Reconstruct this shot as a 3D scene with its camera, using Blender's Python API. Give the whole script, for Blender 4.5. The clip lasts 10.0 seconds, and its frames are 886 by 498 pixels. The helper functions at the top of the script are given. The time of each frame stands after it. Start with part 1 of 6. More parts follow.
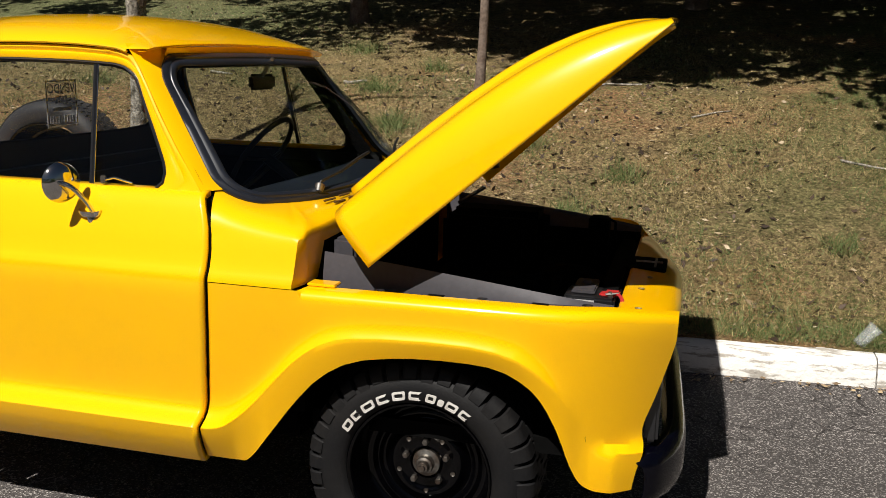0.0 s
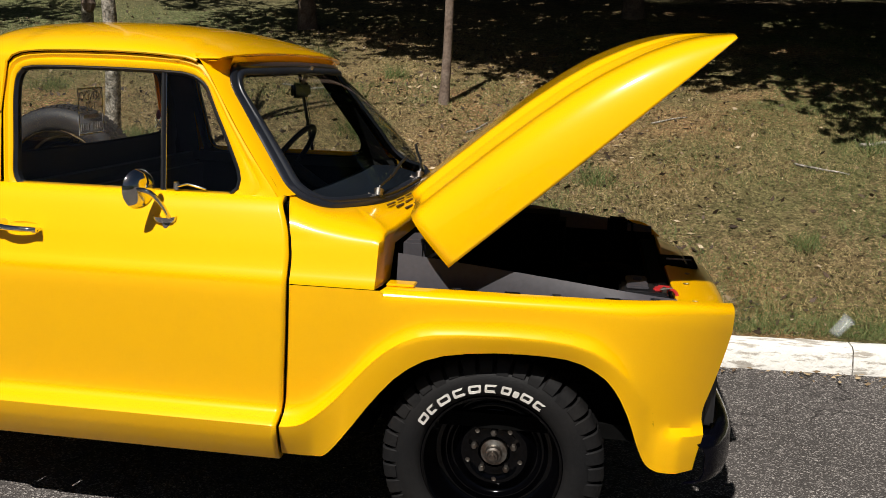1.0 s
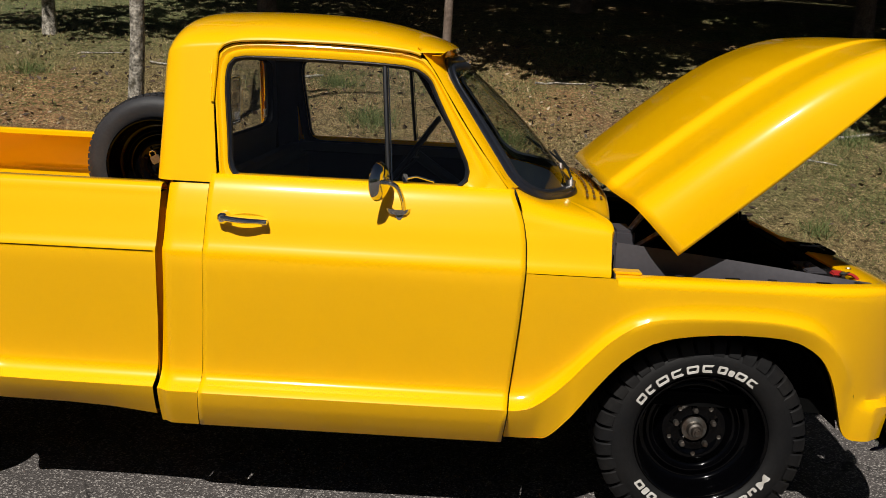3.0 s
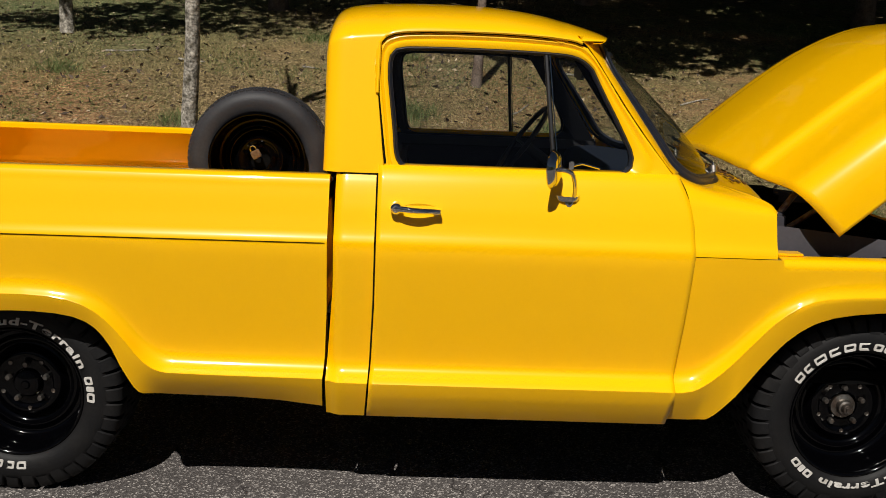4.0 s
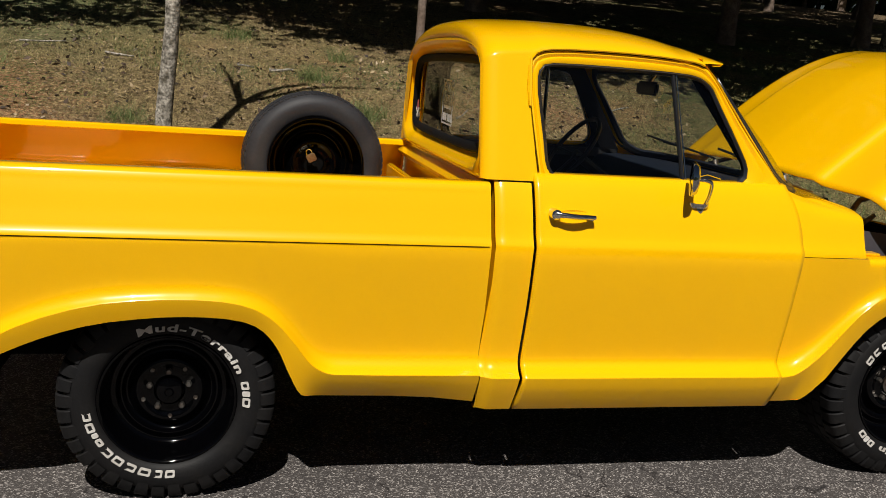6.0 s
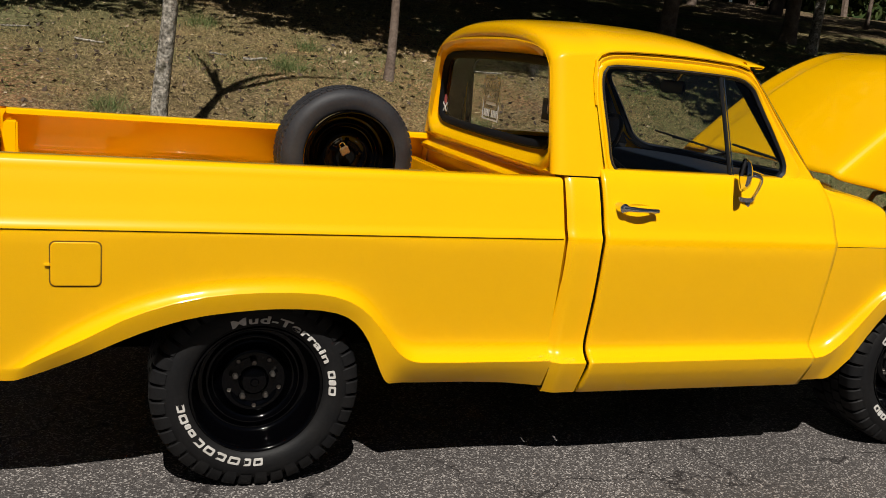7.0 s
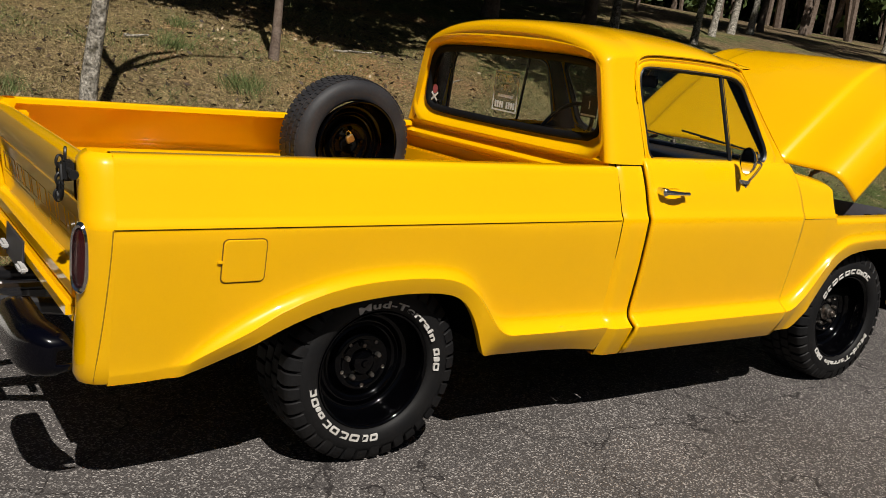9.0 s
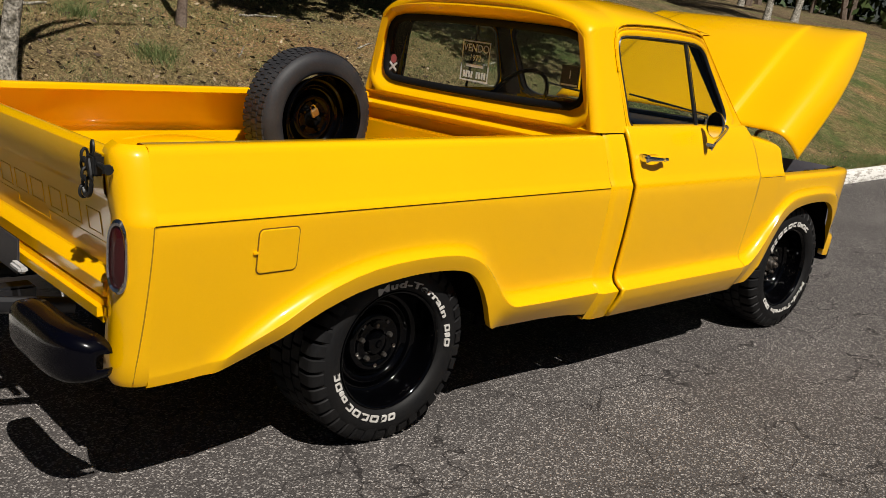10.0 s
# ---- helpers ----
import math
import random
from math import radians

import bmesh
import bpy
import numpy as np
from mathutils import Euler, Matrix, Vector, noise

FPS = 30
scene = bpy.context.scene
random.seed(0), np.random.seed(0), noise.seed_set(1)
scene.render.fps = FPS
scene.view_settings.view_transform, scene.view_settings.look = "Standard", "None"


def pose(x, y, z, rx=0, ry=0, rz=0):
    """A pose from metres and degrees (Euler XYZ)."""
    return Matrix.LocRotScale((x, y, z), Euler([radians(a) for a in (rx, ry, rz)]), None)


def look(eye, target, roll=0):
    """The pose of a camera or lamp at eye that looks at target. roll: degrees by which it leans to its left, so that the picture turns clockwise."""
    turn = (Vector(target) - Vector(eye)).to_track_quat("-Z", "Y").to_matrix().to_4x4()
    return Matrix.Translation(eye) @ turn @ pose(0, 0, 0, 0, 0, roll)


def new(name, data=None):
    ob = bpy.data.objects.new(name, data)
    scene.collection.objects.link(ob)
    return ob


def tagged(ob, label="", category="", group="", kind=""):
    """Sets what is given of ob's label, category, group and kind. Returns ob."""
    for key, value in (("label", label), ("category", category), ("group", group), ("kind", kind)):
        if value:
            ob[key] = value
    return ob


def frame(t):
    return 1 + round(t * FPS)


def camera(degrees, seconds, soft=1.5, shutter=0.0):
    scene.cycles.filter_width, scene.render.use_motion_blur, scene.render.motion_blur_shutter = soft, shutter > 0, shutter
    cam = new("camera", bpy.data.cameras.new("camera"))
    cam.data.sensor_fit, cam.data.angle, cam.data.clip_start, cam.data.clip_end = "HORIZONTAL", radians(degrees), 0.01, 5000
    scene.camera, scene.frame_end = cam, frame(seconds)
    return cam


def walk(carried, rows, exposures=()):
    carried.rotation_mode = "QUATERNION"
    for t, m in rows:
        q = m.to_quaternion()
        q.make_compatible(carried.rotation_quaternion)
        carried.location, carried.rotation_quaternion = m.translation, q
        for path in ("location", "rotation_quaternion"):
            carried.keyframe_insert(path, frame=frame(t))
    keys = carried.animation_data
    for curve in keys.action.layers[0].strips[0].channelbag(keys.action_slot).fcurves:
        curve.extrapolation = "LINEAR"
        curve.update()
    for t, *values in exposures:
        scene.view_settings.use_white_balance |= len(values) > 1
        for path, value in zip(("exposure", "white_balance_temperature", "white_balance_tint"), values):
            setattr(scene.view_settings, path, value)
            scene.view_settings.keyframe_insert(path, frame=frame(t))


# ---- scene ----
cam = camera(51.2, 10.0, soft=0.6)
PATH = [
    (0, (3.644, -2.535, 1.648), (3.147, -0.647, 1.215), 1.3),
    (0.5, (3.439, -2.738, 1.658), (3.041, -0.824, 1.235), 1.6),
    (1, (3.186, -2.79, 1.654), (2.877, -0.859, 1.237), 1.7),
    (1.5, (2.943, -2.932, 1.645), (2.623, -0.998, 1.25), 1.6),
    (2, (2.671, -3.043, 1.656), (2.416, -1.102, 1.247), 1.4),
    (2.5, (2.366, -2.99, 1.668), (2.193, -1.051, 1.213), 2.3),
    (3.8, (1.505, -3.07, 1.592), (1.643, -1.113, 1.203), 3.0),
    (4, (1.369, -3.049, 1.594), (1.42, -1.099, 1.155), 2.2),
    (4.25, (1.214, -3.064, 1.594), (1.294, -1.112, 1.152), 2.5),
    (4.5, (1.066, -3.098, 1.593), (1.221, -1.146, 1.186), 2.9),
    (5, (0.767, -3.158, 1.607), (1.035, -1.22, 1.196), 2.8),
    (5.5, (0.483, -3.089, 1.586), (0.85, -1.169, 1.165), 3.5),
    (6, (0.186, -3.098, 1.591), (0.639, -1.196, 1.169), 4.4),
    (6.2, (0.046, -3.126, 1.582), (0.532, -1.23, 1.168), 4.5),
    (7.3, (-0.609, -3.064, 1.598), (0.104, -1.246, 1.163), 5.8),
    (7.5, (-0.75, -3.063, 1.593), (0.018, -1.264, 1.176), 6.0),
    (8, (-1.099, -3.049, 1.608), (-0.21, -1.311, 1.173), 6.1),
    (8.5, (-1.386, -2.915, 1.597), (-0.388, -1.238, 1.16), 6.6),
    (9, (-1.676, -2.822, 1.596), (-0.572, -1.215, 1.15), 6.8),
    (9.5, (-1.904, -2.685, 1.597), (-0.687, -1.178, 1.097), 5.9),
    (10, (-2.094, -2.485, 1.607), (-0.771, -1.073, 1.104), 6.2),
]
walk(cam, [(t, look(eye, target, roll)) for t, eye, target, roll in PATH], [(0.0, 0.36), (1.0, 0.23), (2.5, 0.03), (4.0, -0.01), (10.0, 0.06)])

# ---- light ----
SUN_TO = Vector((-0.19, -0.70, 1.0)).normalized()
world = bpy.data.worlds.new("sky")
scene.world = world
world.use_nodes = True
wn = world.node_tree.nodes
sky = wn.new("ShaderNodeTexSky")
sky.sky_type, sky.sun_disc = "NISHITA", False
sky.sun_elevation = math.asin(SUN_TO.z)
sky.sun_rotation = math.atan2(SUN_TO.x, SUN_TO.y)
world.node_tree.links.new(sky.outputs[0], wn["Background"].inputs[0])
wn["Background"].inputs[1].default_value = 0.014
sun = new("sun", bpy.data.lights.new("sun", "SUN"))
sun.data.energy, sun.data.angle, sun.data.color = 5.0, radians(0.55), (1.0, 0.955, 0.88)
sun.matrix_world = look(SUN_TO * 60, (0, 0, 0))


# ---- materials ----
def material(name, base, rough=0.5, metal=0.0, coat=0.0, coat_rough=0.03, spec=0.5, coat_ior=1.5, grain=0.0, grain_size=40.0, bump=0.0, bump_size=200.0, tint=None, patch_size=2.0):
    """A Principled material with variation at two scales, in object space metres."""
    m = bpy.data.materials.new(name)
    m.use_nodes = True
    n, l = m.node_tree.nodes, m.node_tree.links
    b = n["Principled BSDF"]
    b.inputs["Base Color"].default_value = (*base, 1)
    b.inputs["Roughness"].default_value = rough
    b.inputs["Metallic"].default_value = metal
    b.inputs["Coat Weight"].default_value = coat
    b.inputs["Coat Roughness"].default_value = coat_rough
    b.inputs["Coat IOR"].default_value = coat_ior
    b.inputs["Specular IOR Level"].default_value = spec
    geo = n.new("ShaderNodeNewGeometry")
    if grain or tint:
        fine, wide = n.new("ShaderNodeTexNoise"), n.new("ShaderNodeTexNoise")
        fine.inputs["Scale"].default_value, fine.inputs["Detail"].default_value = grain_size, 6
        wide.inputs["Scale"].default_value, wide.inputs["Detail"].default_value = patch_size, 4
        for t in (fine, wide):
            l.new(geo.outputs["Position"], t.inputs["Vector"])
        mix = n.new("ShaderNodeMix")
        mix.data_type = "RGBA"
        mix.inputs["A"].default_value = (*base, 1)
        mix.inputs["B"].default_value = (*(tint or [c * 0.6 for c in base]), 1)
        ramp = n.new("ShaderNodeMapRange")
        ramp.inputs["From Min"].default_value, ramp.inputs["From Max"].default_value = 0.35, 0.7
        l.new(wide.outputs["Fac"], ramp.inputs["Value"])
        l.new(ramp.outputs["Result"], mix.inputs["Factor"])
        value = n.new("ShaderNodeHueSaturation")
        vr = n.new("ShaderNodeMapRange")
        vr.inputs["From Min"].default_value, vr.inputs["From Max"].default_value = 0.25, 0.75
        vr.inputs["To Min"].default_value, vr.inputs["To Max"].default_value = 1 - grain, 1 + grain
        l.new(fine.outputs["Fac"], vr.inputs["Value"])
        l.new(vr.outputs["Result"], value.inputs["Value"])
        l.new(mix.outputs["Result"], value.inputs["Color"])
        l.new(value.outputs["Color"], b.inputs["Base Color"])
    if bump:
        t, bp = n.new("ShaderNodeTexNoise"), n.new("ShaderNodeBump")
        t.inputs["Scale"].default_value, t.inputs["Detail"].default_value = bump_size, 4
        l.new(geo.outputs["Position"], t.inputs["Vector"])
        bp.inputs["Strength"].default_value, bp.inputs["Distance"].default_value = bump, 0.01
        l.new(t.outputs["Fac"], bp.inputs["Height"])
        l.new(bp.outputs["Normal"], b.inputs["Normal"])
    return m


PAINT = material("yellow_paint", (0.92, 0.487, 0.0), 0.3, coat=1.0, coat_rough=0.065, coat_ior=1.5, spec=0.12, grain=0.02, grain_size=300, tint=(0.88, 0.464, 0.0), patch_size=1.2, bump=0.012, bump_size=9)
# black parts; deep shade of bay, wells and underbody is put in the colour
BLACK = material("shade_black", (0.004, 0.004, 0.004), 0.9, spec=0.05, grain=0.3, grain_size=30)
SATIN = material("satin_black", (0.014, 0.014, 0.016), 0.32, coat=0.5, grain=0.15, grain_size=60)
GLOSS = material("gloss_black", (0.0008, 0.0008, 0.0012), 0.1, coat=0.3, coat_rough=0.05, spec=0.12, grain=0.2, grain_size=40, bump=0.03, bump_size=40)
BUMPER = material("bumper_black", (0.001, 0.001, 0.003), 0.2, coat=0.2, spec=0.2, bump=0.02, bump_size=12)
RUBBER = material("tyre_rubber", (0.006, 0.006, 0.0068), 0.6, spec=0.25, grain=0.25, grain_size=90, tint=(0.010, 0.0092, 0.009), patch_size=9, bump=0.1, bump_size=160)
SEAL = material("seal_rubber", (0.016, 0.019, 0.028), 0.34, grain=0.2, grain_size=50)
LETTER = material("white_rubber", (0.62, 0.6, 0.57), 0.7, grain=0.15, grain_size=120, tint=(0.45, 0.42, 0.38), patch_size=30)
CHROME = material("chrome", (0.86, 0.85, 0.83), 0.05, 1.0, grain=0.04, grain_size=60, bump=0.02, bump_size=30)
STEEL = material("dull_steel", (0.3, 0.29, 0.27), 0.42, 1.0, grain=0.3, grain_size=80, tint=(0.16, 0.11, 0.08), patch_size=30)
GREY = material("grey_plate", (0.052, 0.048, 0.056), 0.6, grain=0.15, grain_size=60)
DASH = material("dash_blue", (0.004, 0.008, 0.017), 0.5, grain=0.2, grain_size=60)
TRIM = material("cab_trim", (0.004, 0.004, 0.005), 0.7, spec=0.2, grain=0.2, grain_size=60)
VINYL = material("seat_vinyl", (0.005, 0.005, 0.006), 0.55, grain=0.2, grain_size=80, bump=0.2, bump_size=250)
RED = material("red_plastic", (0.55, 0.03, 0.03), 0.4, grain=0.1)
WHITE = material("white_plastic", (0.55, 0.54, 0.53), 0.5, grain=0.08)
BRASS = material("padlock_metal", (0.62, 0.55, 0.42), 0.35, 1.0, grain=0.2, grain_size=120)
TAIL = material("tail_lens", (0.035, 0.003, 0.004), 0.12, coat=0.6, bump=0.2, bump_size=120)
PAPER = material("sign_paper", (0.92, 0.92, 0.94), 0.7, grain=0.05)
INK = material("sign_ink", (0.012, 0.01, 0.014), 0.6, grain=0.1)
PINK = material("sticker_pink", (0.62, 0.14, 0.16), 0.5, grain=0.1)
WHEEL_DARK = material("dark_plastic", (0.01, 0.01, 0.011), 0.45, grain=0.15)


def glass(name, tint, rough=0.0, shine=0.045):
    """Thin pane: mostly clear, with a mirror-like gloss that grows at a slant."""
    m = bpy.data.materials.new(name)
    m.use_nodes = True
    n, l = m.node_tree.nodes, m.node_tree.links
    n.remove(n["Principled BSDF"])
    clear, gloss, mix = n.new("ShaderNodeBsdfTransparent"), n.new("ShaderNodeBsdfGlossy"), n.new("ShaderNodeMixShader")
    face, power, scale = n.new("ShaderNodeLayerWeight"), n.new("ShaderNodeMath"), n.new("ShaderNodeMath")
    face.inputs["Blend"].default_value = 0.5
    power.operation, power.inputs[1].default_value = "POWER", 5.0
    scale.operation, scale.inputs[1].default_value, scale.inputs[2].default_value = "MULTIPLY_ADD", 0.9, shine
    l.new(face.outputs["Facing"], power.inputs[0])
    l.new(power.outputs[0], scale.inputs[0])
    clear.inputs["Color"].default_value = (*tint, 1)
    gloss.inputs["Roughness"].default_value = rough
    l.new(scale.outputs[0], mix.inputs[0])
    l.new(clear.outputs[0], mix.inputs[1])
    l.new(gloss.outputs[0], mix.inputs[2])
    l.new(mix.outputs[0], n["Material Output"].inputs["Surface"])
    return m


GLASS = glass("window_glass", (0.92, 0.93, 0.93))
SHIELD = glass("windshield_glass", (0.74, 0.78, 0.75), 0.02)
FILM = glass("clear_film", (0.8, 0.8, 0.81), 0.1, 0.012)


# ---- mesh helpers ----
def finish(bm, material, name, sharp=32, merge=0.0):
    if merge:
        bmesh.ops.remove_doubles(bm, verts=bm.verts, dist=merge)
    me = bpy.data.meshes.new(name)
    bm.to_mesh(me)
    bm.free()
    me.materials.append(material)
    me.polygons.foreach_set("use_smooth", [True] * len(me.polygons))
    me.set_sharp_from_angle(angle=radians(sharp))
    return me


def part(name, bm, material, parent, label="", sharp=32, solid=0.0, solid_off=-1.0):
    """Links a bmesh as one mesh object under a thing or under a part."""
    ob = new(name, finish(bm, material, name, sharp))
    ob.parent = parent
    if solid:
        mod = ob.modifiers.new("thickness", "SOLIDIFY")
        mod.thickness, mod.offset, mod.use_quality_normals = solid, solid_off, True
    return tagged(ob, label) if label else ob


def thing(name, label, category, group="", at=(0, 0, 0)):
    ob = new(name)
    ob.location = at
    ob.empty_display_size = 0.2
    return tagged(ob, label, category, group)


def sheet(rows, closed=False, flip=False):
    """A surface through rows of points, all of one length."""
    bm = bmesh.new()
    vs = [[bm.verts.new(p) for p in row] for row in rows]
    k = len(rows[0])
    for a, b in zip(vs, vs[1:]):
        for i in range(k if closed else k - 1):
            j = (i + 1) % k
            f = (a[i], a[j], b[j], b[i])
            bm.faces.new(f[::-1] if flip else f)
    return bm


def cap(bm, loop):
    bm.faces.new([bm.verts.new(p) for p in loop])


def join(*bms):
    out = bmesh.new()
    for b in bms:
        me = bpy.data.meshes.new("tmp")
        b.to_mesh(me)
        b.free()
        out.from_mesh(me)
        bpy.data.meshes.remove(me)
    return out


def box(x0, x1, y0, y1, z0, z1, bevel=0.0, segments=2):
    bm = bmesh.new()
    bmesh.ops.create_cube(bm, size=1)
    for v in bm.verts:
        v.co = Vector(((x0 + x1) / 2 + v.co.x * (x1 - x0), (y0 + y1) / 2 + v.co.y * (y1 - y0), (z0 + z1) / 2 + v.co.z * (z1 - z0)))
    if bevel:
        bmesh.ops.bevel(bm, geom=list(bm.edges), offset=bevel, segments=segments, affect="EDGES", clamp_overlap=True)
    return bm


def tube(points, radius, sides=10, closed=False, taper=None):
    """A round rod along points; taper: radii at the points."""
    pts = [Vector(p) for p in points]
    rows = []
    up = Vector((0, 0, 1))
    for i, p in enumerate(pts):
        a, b = (pts[i - 1], pts[(i + 1) % len(pts)]) if closed else (pts[max(i - 1, 0)], pts[min(i + 1, len(pts) - 1)])
        d = (b - a).normalized()
        side = d.cross(up)
        if side.length < 0.05:
            side = d.cross(Vector((1, 0, 0)))
        side.normalize()
        if i and side.dot(last) < 0:
            side.negate()
        last = side
        other = d.cross(side)
        r = taper[i] if taper else radius
        rows.append([p + r * (math.cos(t) * side + math.sin(t) * other) for t in (2 * math.pi * k / sides for k in range(sides))])
    if closed:
        return sheet(rows + [rows[0]], True)
    bm = sheet(rows, True)
    cap(bm, rows[0])
    cap(bm, rows[-1][::-1])
    bmesh.ops.remove_doubles(bm, verts=bm.verts, dist=1e-5)
    bmesh.ops.recalc_face_normals(bm, faces=bm.faces)
    return bm


def lathe(profile, steps=48, axis="y"):
    """Turns (radius, offset) pairs about the y axis."""
    rows = []
    for r, o in profile:
        rows.append([(r * math.cos(a), o, r * math.sin(a)) for a in (2 * math.pi * k / steps for k in range(steps))])
    return sheet(rows, True)


def moved(bm, m):
    bmesh.ops.transform(bm, matrix=m, verts=bm.verts)
    return bm


def curve_at(points, x):
    """The value at x on a smooth line through (x, value) pairs in order."""
    if x <= points[0][0]:
        return points[0][1]
    for (a, p), (b, q) in zip(points, points[1:]):
        if x <= b:
            return p + (q - p) * (x - a) / (b - a)
    return points[-1][1]


def smoothed(points, rounds=2):
    """Chaikin corner cutting that keeps the ends."""
    for _ in range(rounds):
        out = [points[0]]
        for p, q in zip(points, points[1:]):
            out += [tuple(0.75 * a + 0.25 * b for a, b in zip(p, q)), tuple(0.25 * a + 0.75 * b for a, b in zip(p, q))]
        points = out + [points[-1]]
    return points


def closed_smooth(points, rounds=3):
    for _ in range(rounds):
        out = []
        for i, p in enumerate(points):
            q = points[(i + 1) % len(points)]
            out += [tuple(0.75 * a + 0.25 * b for a, b in zip(p, q)), tuple(0.25 * a + 0.75 * b for a, b in zip(p, q))]
        points = out
    return points


def star(loop, centre, count):
    """Points of a loop at even angles seen from a centre inside it."""
    out = []
    cx, cy = centre
    for k in range(count):
        a = 2 * math.pi * k / count
        dx, dy = math.cos(a), math.sin(a)
        best = 0
        for (x0, y0), (x1, y1) in zip(loop, loop[1:] + loop[:1]):
            ex, ey = x1 - x0, y1 - y0
            det = ex * dy - ey * dx
            if abs(det) < 1e-12:
                continue
            t = (ex * (y0 - cy) - ey * (x0 - cx)) / det
            s = (dx * (y0 - cy) - dy * (x0 - cx)) / det
            if t > best and -1e-6 <= s <= 1 + 1e-6:
                best = t
        out.append((cx + best * dx, cy + best * dy))
    return out


def span(a, b, n):
    return [a + (b - a) * i / (n - 1) for i in range(n)]


# ---- road, kerb and bank ----
def kerb_y(x):
    return 2.27 + 0.06 * (x - 4.0)


def bank(x, y):
    u = max(y - kerb_y(x) - 0.16, 0)
    z = 0.14
    for a, b, s in ((0, 0.5, 0.2), (0.5, 3.1, 0.37), (3.1, 9, 0.2), (9, 24, 0.11), (24, 60, 0.05)):
        z += s * min(max(u - a, 0), b - a)
    return z


def bank_rough(x, y):
    u = min(max(y - kerb_y(x) - 0.2, 0) * 3, 1)
    return bank(x, y) + u * (0.05 * noise.noise((x * 0.7, y * 0.7, 0)) + 0.018 * noise.noise((x * 3, y * 3, 5)))


def ground_material():
    m = bpy.data.materials.new("dry_grass_ground")
    m.use_nodes = True
    n, l = m.node_tree.nodes, m.node_tree.links
    b = n["Principled BSDF"]
    b.inputs["Roughness"].default_value = 0.95
    b.inputs["Specular IOR Level"].default_value = 0.1
    geo = n.new("ShaderNodeNewGeometry")

    def tex(scale, detail, rough=0.6):
        t = n.new("ShaderNodeTexNoise")
        t.inputs["Scale"].default_value, t.inputs["Detail"].default_value, t.inputs["Roughness"].default_value = scale, detail, rough
        l.new(geo.outputs["Position"], t.inputs["Vector"])
        return t.outputs["Fac"]

    def ramp(fac, lo, hi):
        r = n.new("ShaderNodeMapRange")
        r.inputs["From Min"].default_value, r.inputs["From Max"].default_value = lo, hi
        l.new(fac, r.inputs["Value"])
        return r.outputs["Result"]

    def mix(fac, a, c):
        x = n.new("ShaderNodeMix")
        x.data_type = "RGBA"
        l.new(fac, x.inputs["Factor"])
        for side, v in (("A", a), ("B", c)):
            if isinstance(v, tuple):
                x.inputs[side].default_value = (*v, 1)
            else:
                l.new(v, x.inputs[side])
        return x.outputs["Result"]

    soil = mix(ramp(tex(18, 8, 0.7), 0.35, 0.65), (0.085, 0.056, 0.028), (0.305, 0.218, 0.115))
    red = mix(ramp(tex(0.55, 4), 0.47, 0.66), soil, (0.32, 0.165, 0.085))
    straw = mix(ramp(tex(60, 6, 0.75), 0.5, 0.62), red, (0.44, 0.34, 0.17))
    green = mix(ramp(tex(35, 6, 0.75), 0.46, 0.6), straw, (0.12, 0.145, 0.045))
    sep = n.new("ShaderNodeSeparateXYZ")
    l.new(geo.outputs["Position"], sep.inputs[0])
    lawn = mix(ramp(sep.outputs["X"], 3.0, 6.0), mix(ramp(tex(0.5, 5, 0.65), 0.42, 0.62), straw, green), mix(ramp(tex(0.8, 6, 0.7), 0.4, 0.6), mix(ramp(tex(1.3, 5), 0.4, 0.6), green, straw), (0.095, 0.125, 0.04)))
    far_left = n.new("ShaderNodeMath")
    far_left.operation = "MULTIPLY"
    l.new(ramp(sep.outputs["X"], 0.8, -1.6), far_left.inputs[0])
    l.new(ramp(sep.outputs["Y"], 4.8, 7.0), far_left.inputs[1])
    lawn = mix(far_left.outputs[0], lawn, mix(ramp(tex(25, 6, 0.7), 0.4, 0.62), (0.11, 0.135, 0.05), (0.2, 0.19, 0.1)))
    upper = n.new("ShaderNodeMath")
    upper.operation = "MULTIPLY"
    l.new(ramp(sep.outputs["Y"], 9.0, 12.5), upper.inputs[0])
    l.new(ramp(tex(0.45, 5), 0.35, 0.5), upper.inputs[1])
    lawn = mix(upper.outputs[0], lawn, mix(ramp(tex(9, 7, 0.7), 0.38, 0.6), (0.09, 0.06, 0.035), (0.2, 0.15, 0.09)))
    grit = n.new("ShaderNodeHueSaturation")
    spread = n.new("ShaderNodeMapRange")
    spread.inputs["From Min"].default_value, spread.inputs["From Max"].default_value = 0.35, 0.65
    spread.inputs["To Min"].default_value, spread.inputs["To Max"].default_value = 0.25, 1.9
    l.new(tex(34, 8, 0.8), spread.inputs["Value"])
    l.new(spread.outputs["Result"], grit.inputs["Value"])
    l.new(lawn, grit.inputs["Color"])
    blotch, dim = n.new("ShaderNodeMapRange"), n.new("ShaderNodeHueSaturation")
    blotch.inputs["From Min"].default_value, blotch.inputs["From Max"].default_value = 0.32, 0.66
    blotch.inputs["To Min"].default_value, blotch.inputs["To Max"].default_value = 0.62, 1.4
    l.new(tex(7, 7, 0.75), blotch.inputs["Value"])
    l.new(blotch.outputs["Result"], dim.inputs["Value"])
    l.new(grit.outputs["Color"], dim.inputs["Color"])
    l.new(dim.outputs["Color"], b.inputs["Base Color"])
    bp = n.new("ShaderNodeBump")
    bp.inputs["Strength"].default_value, bp.inputs["Distance"].default_value = 1.0, 0.06
    l.new(tex(45, 8, 0.7), bp.inputs["Height"])
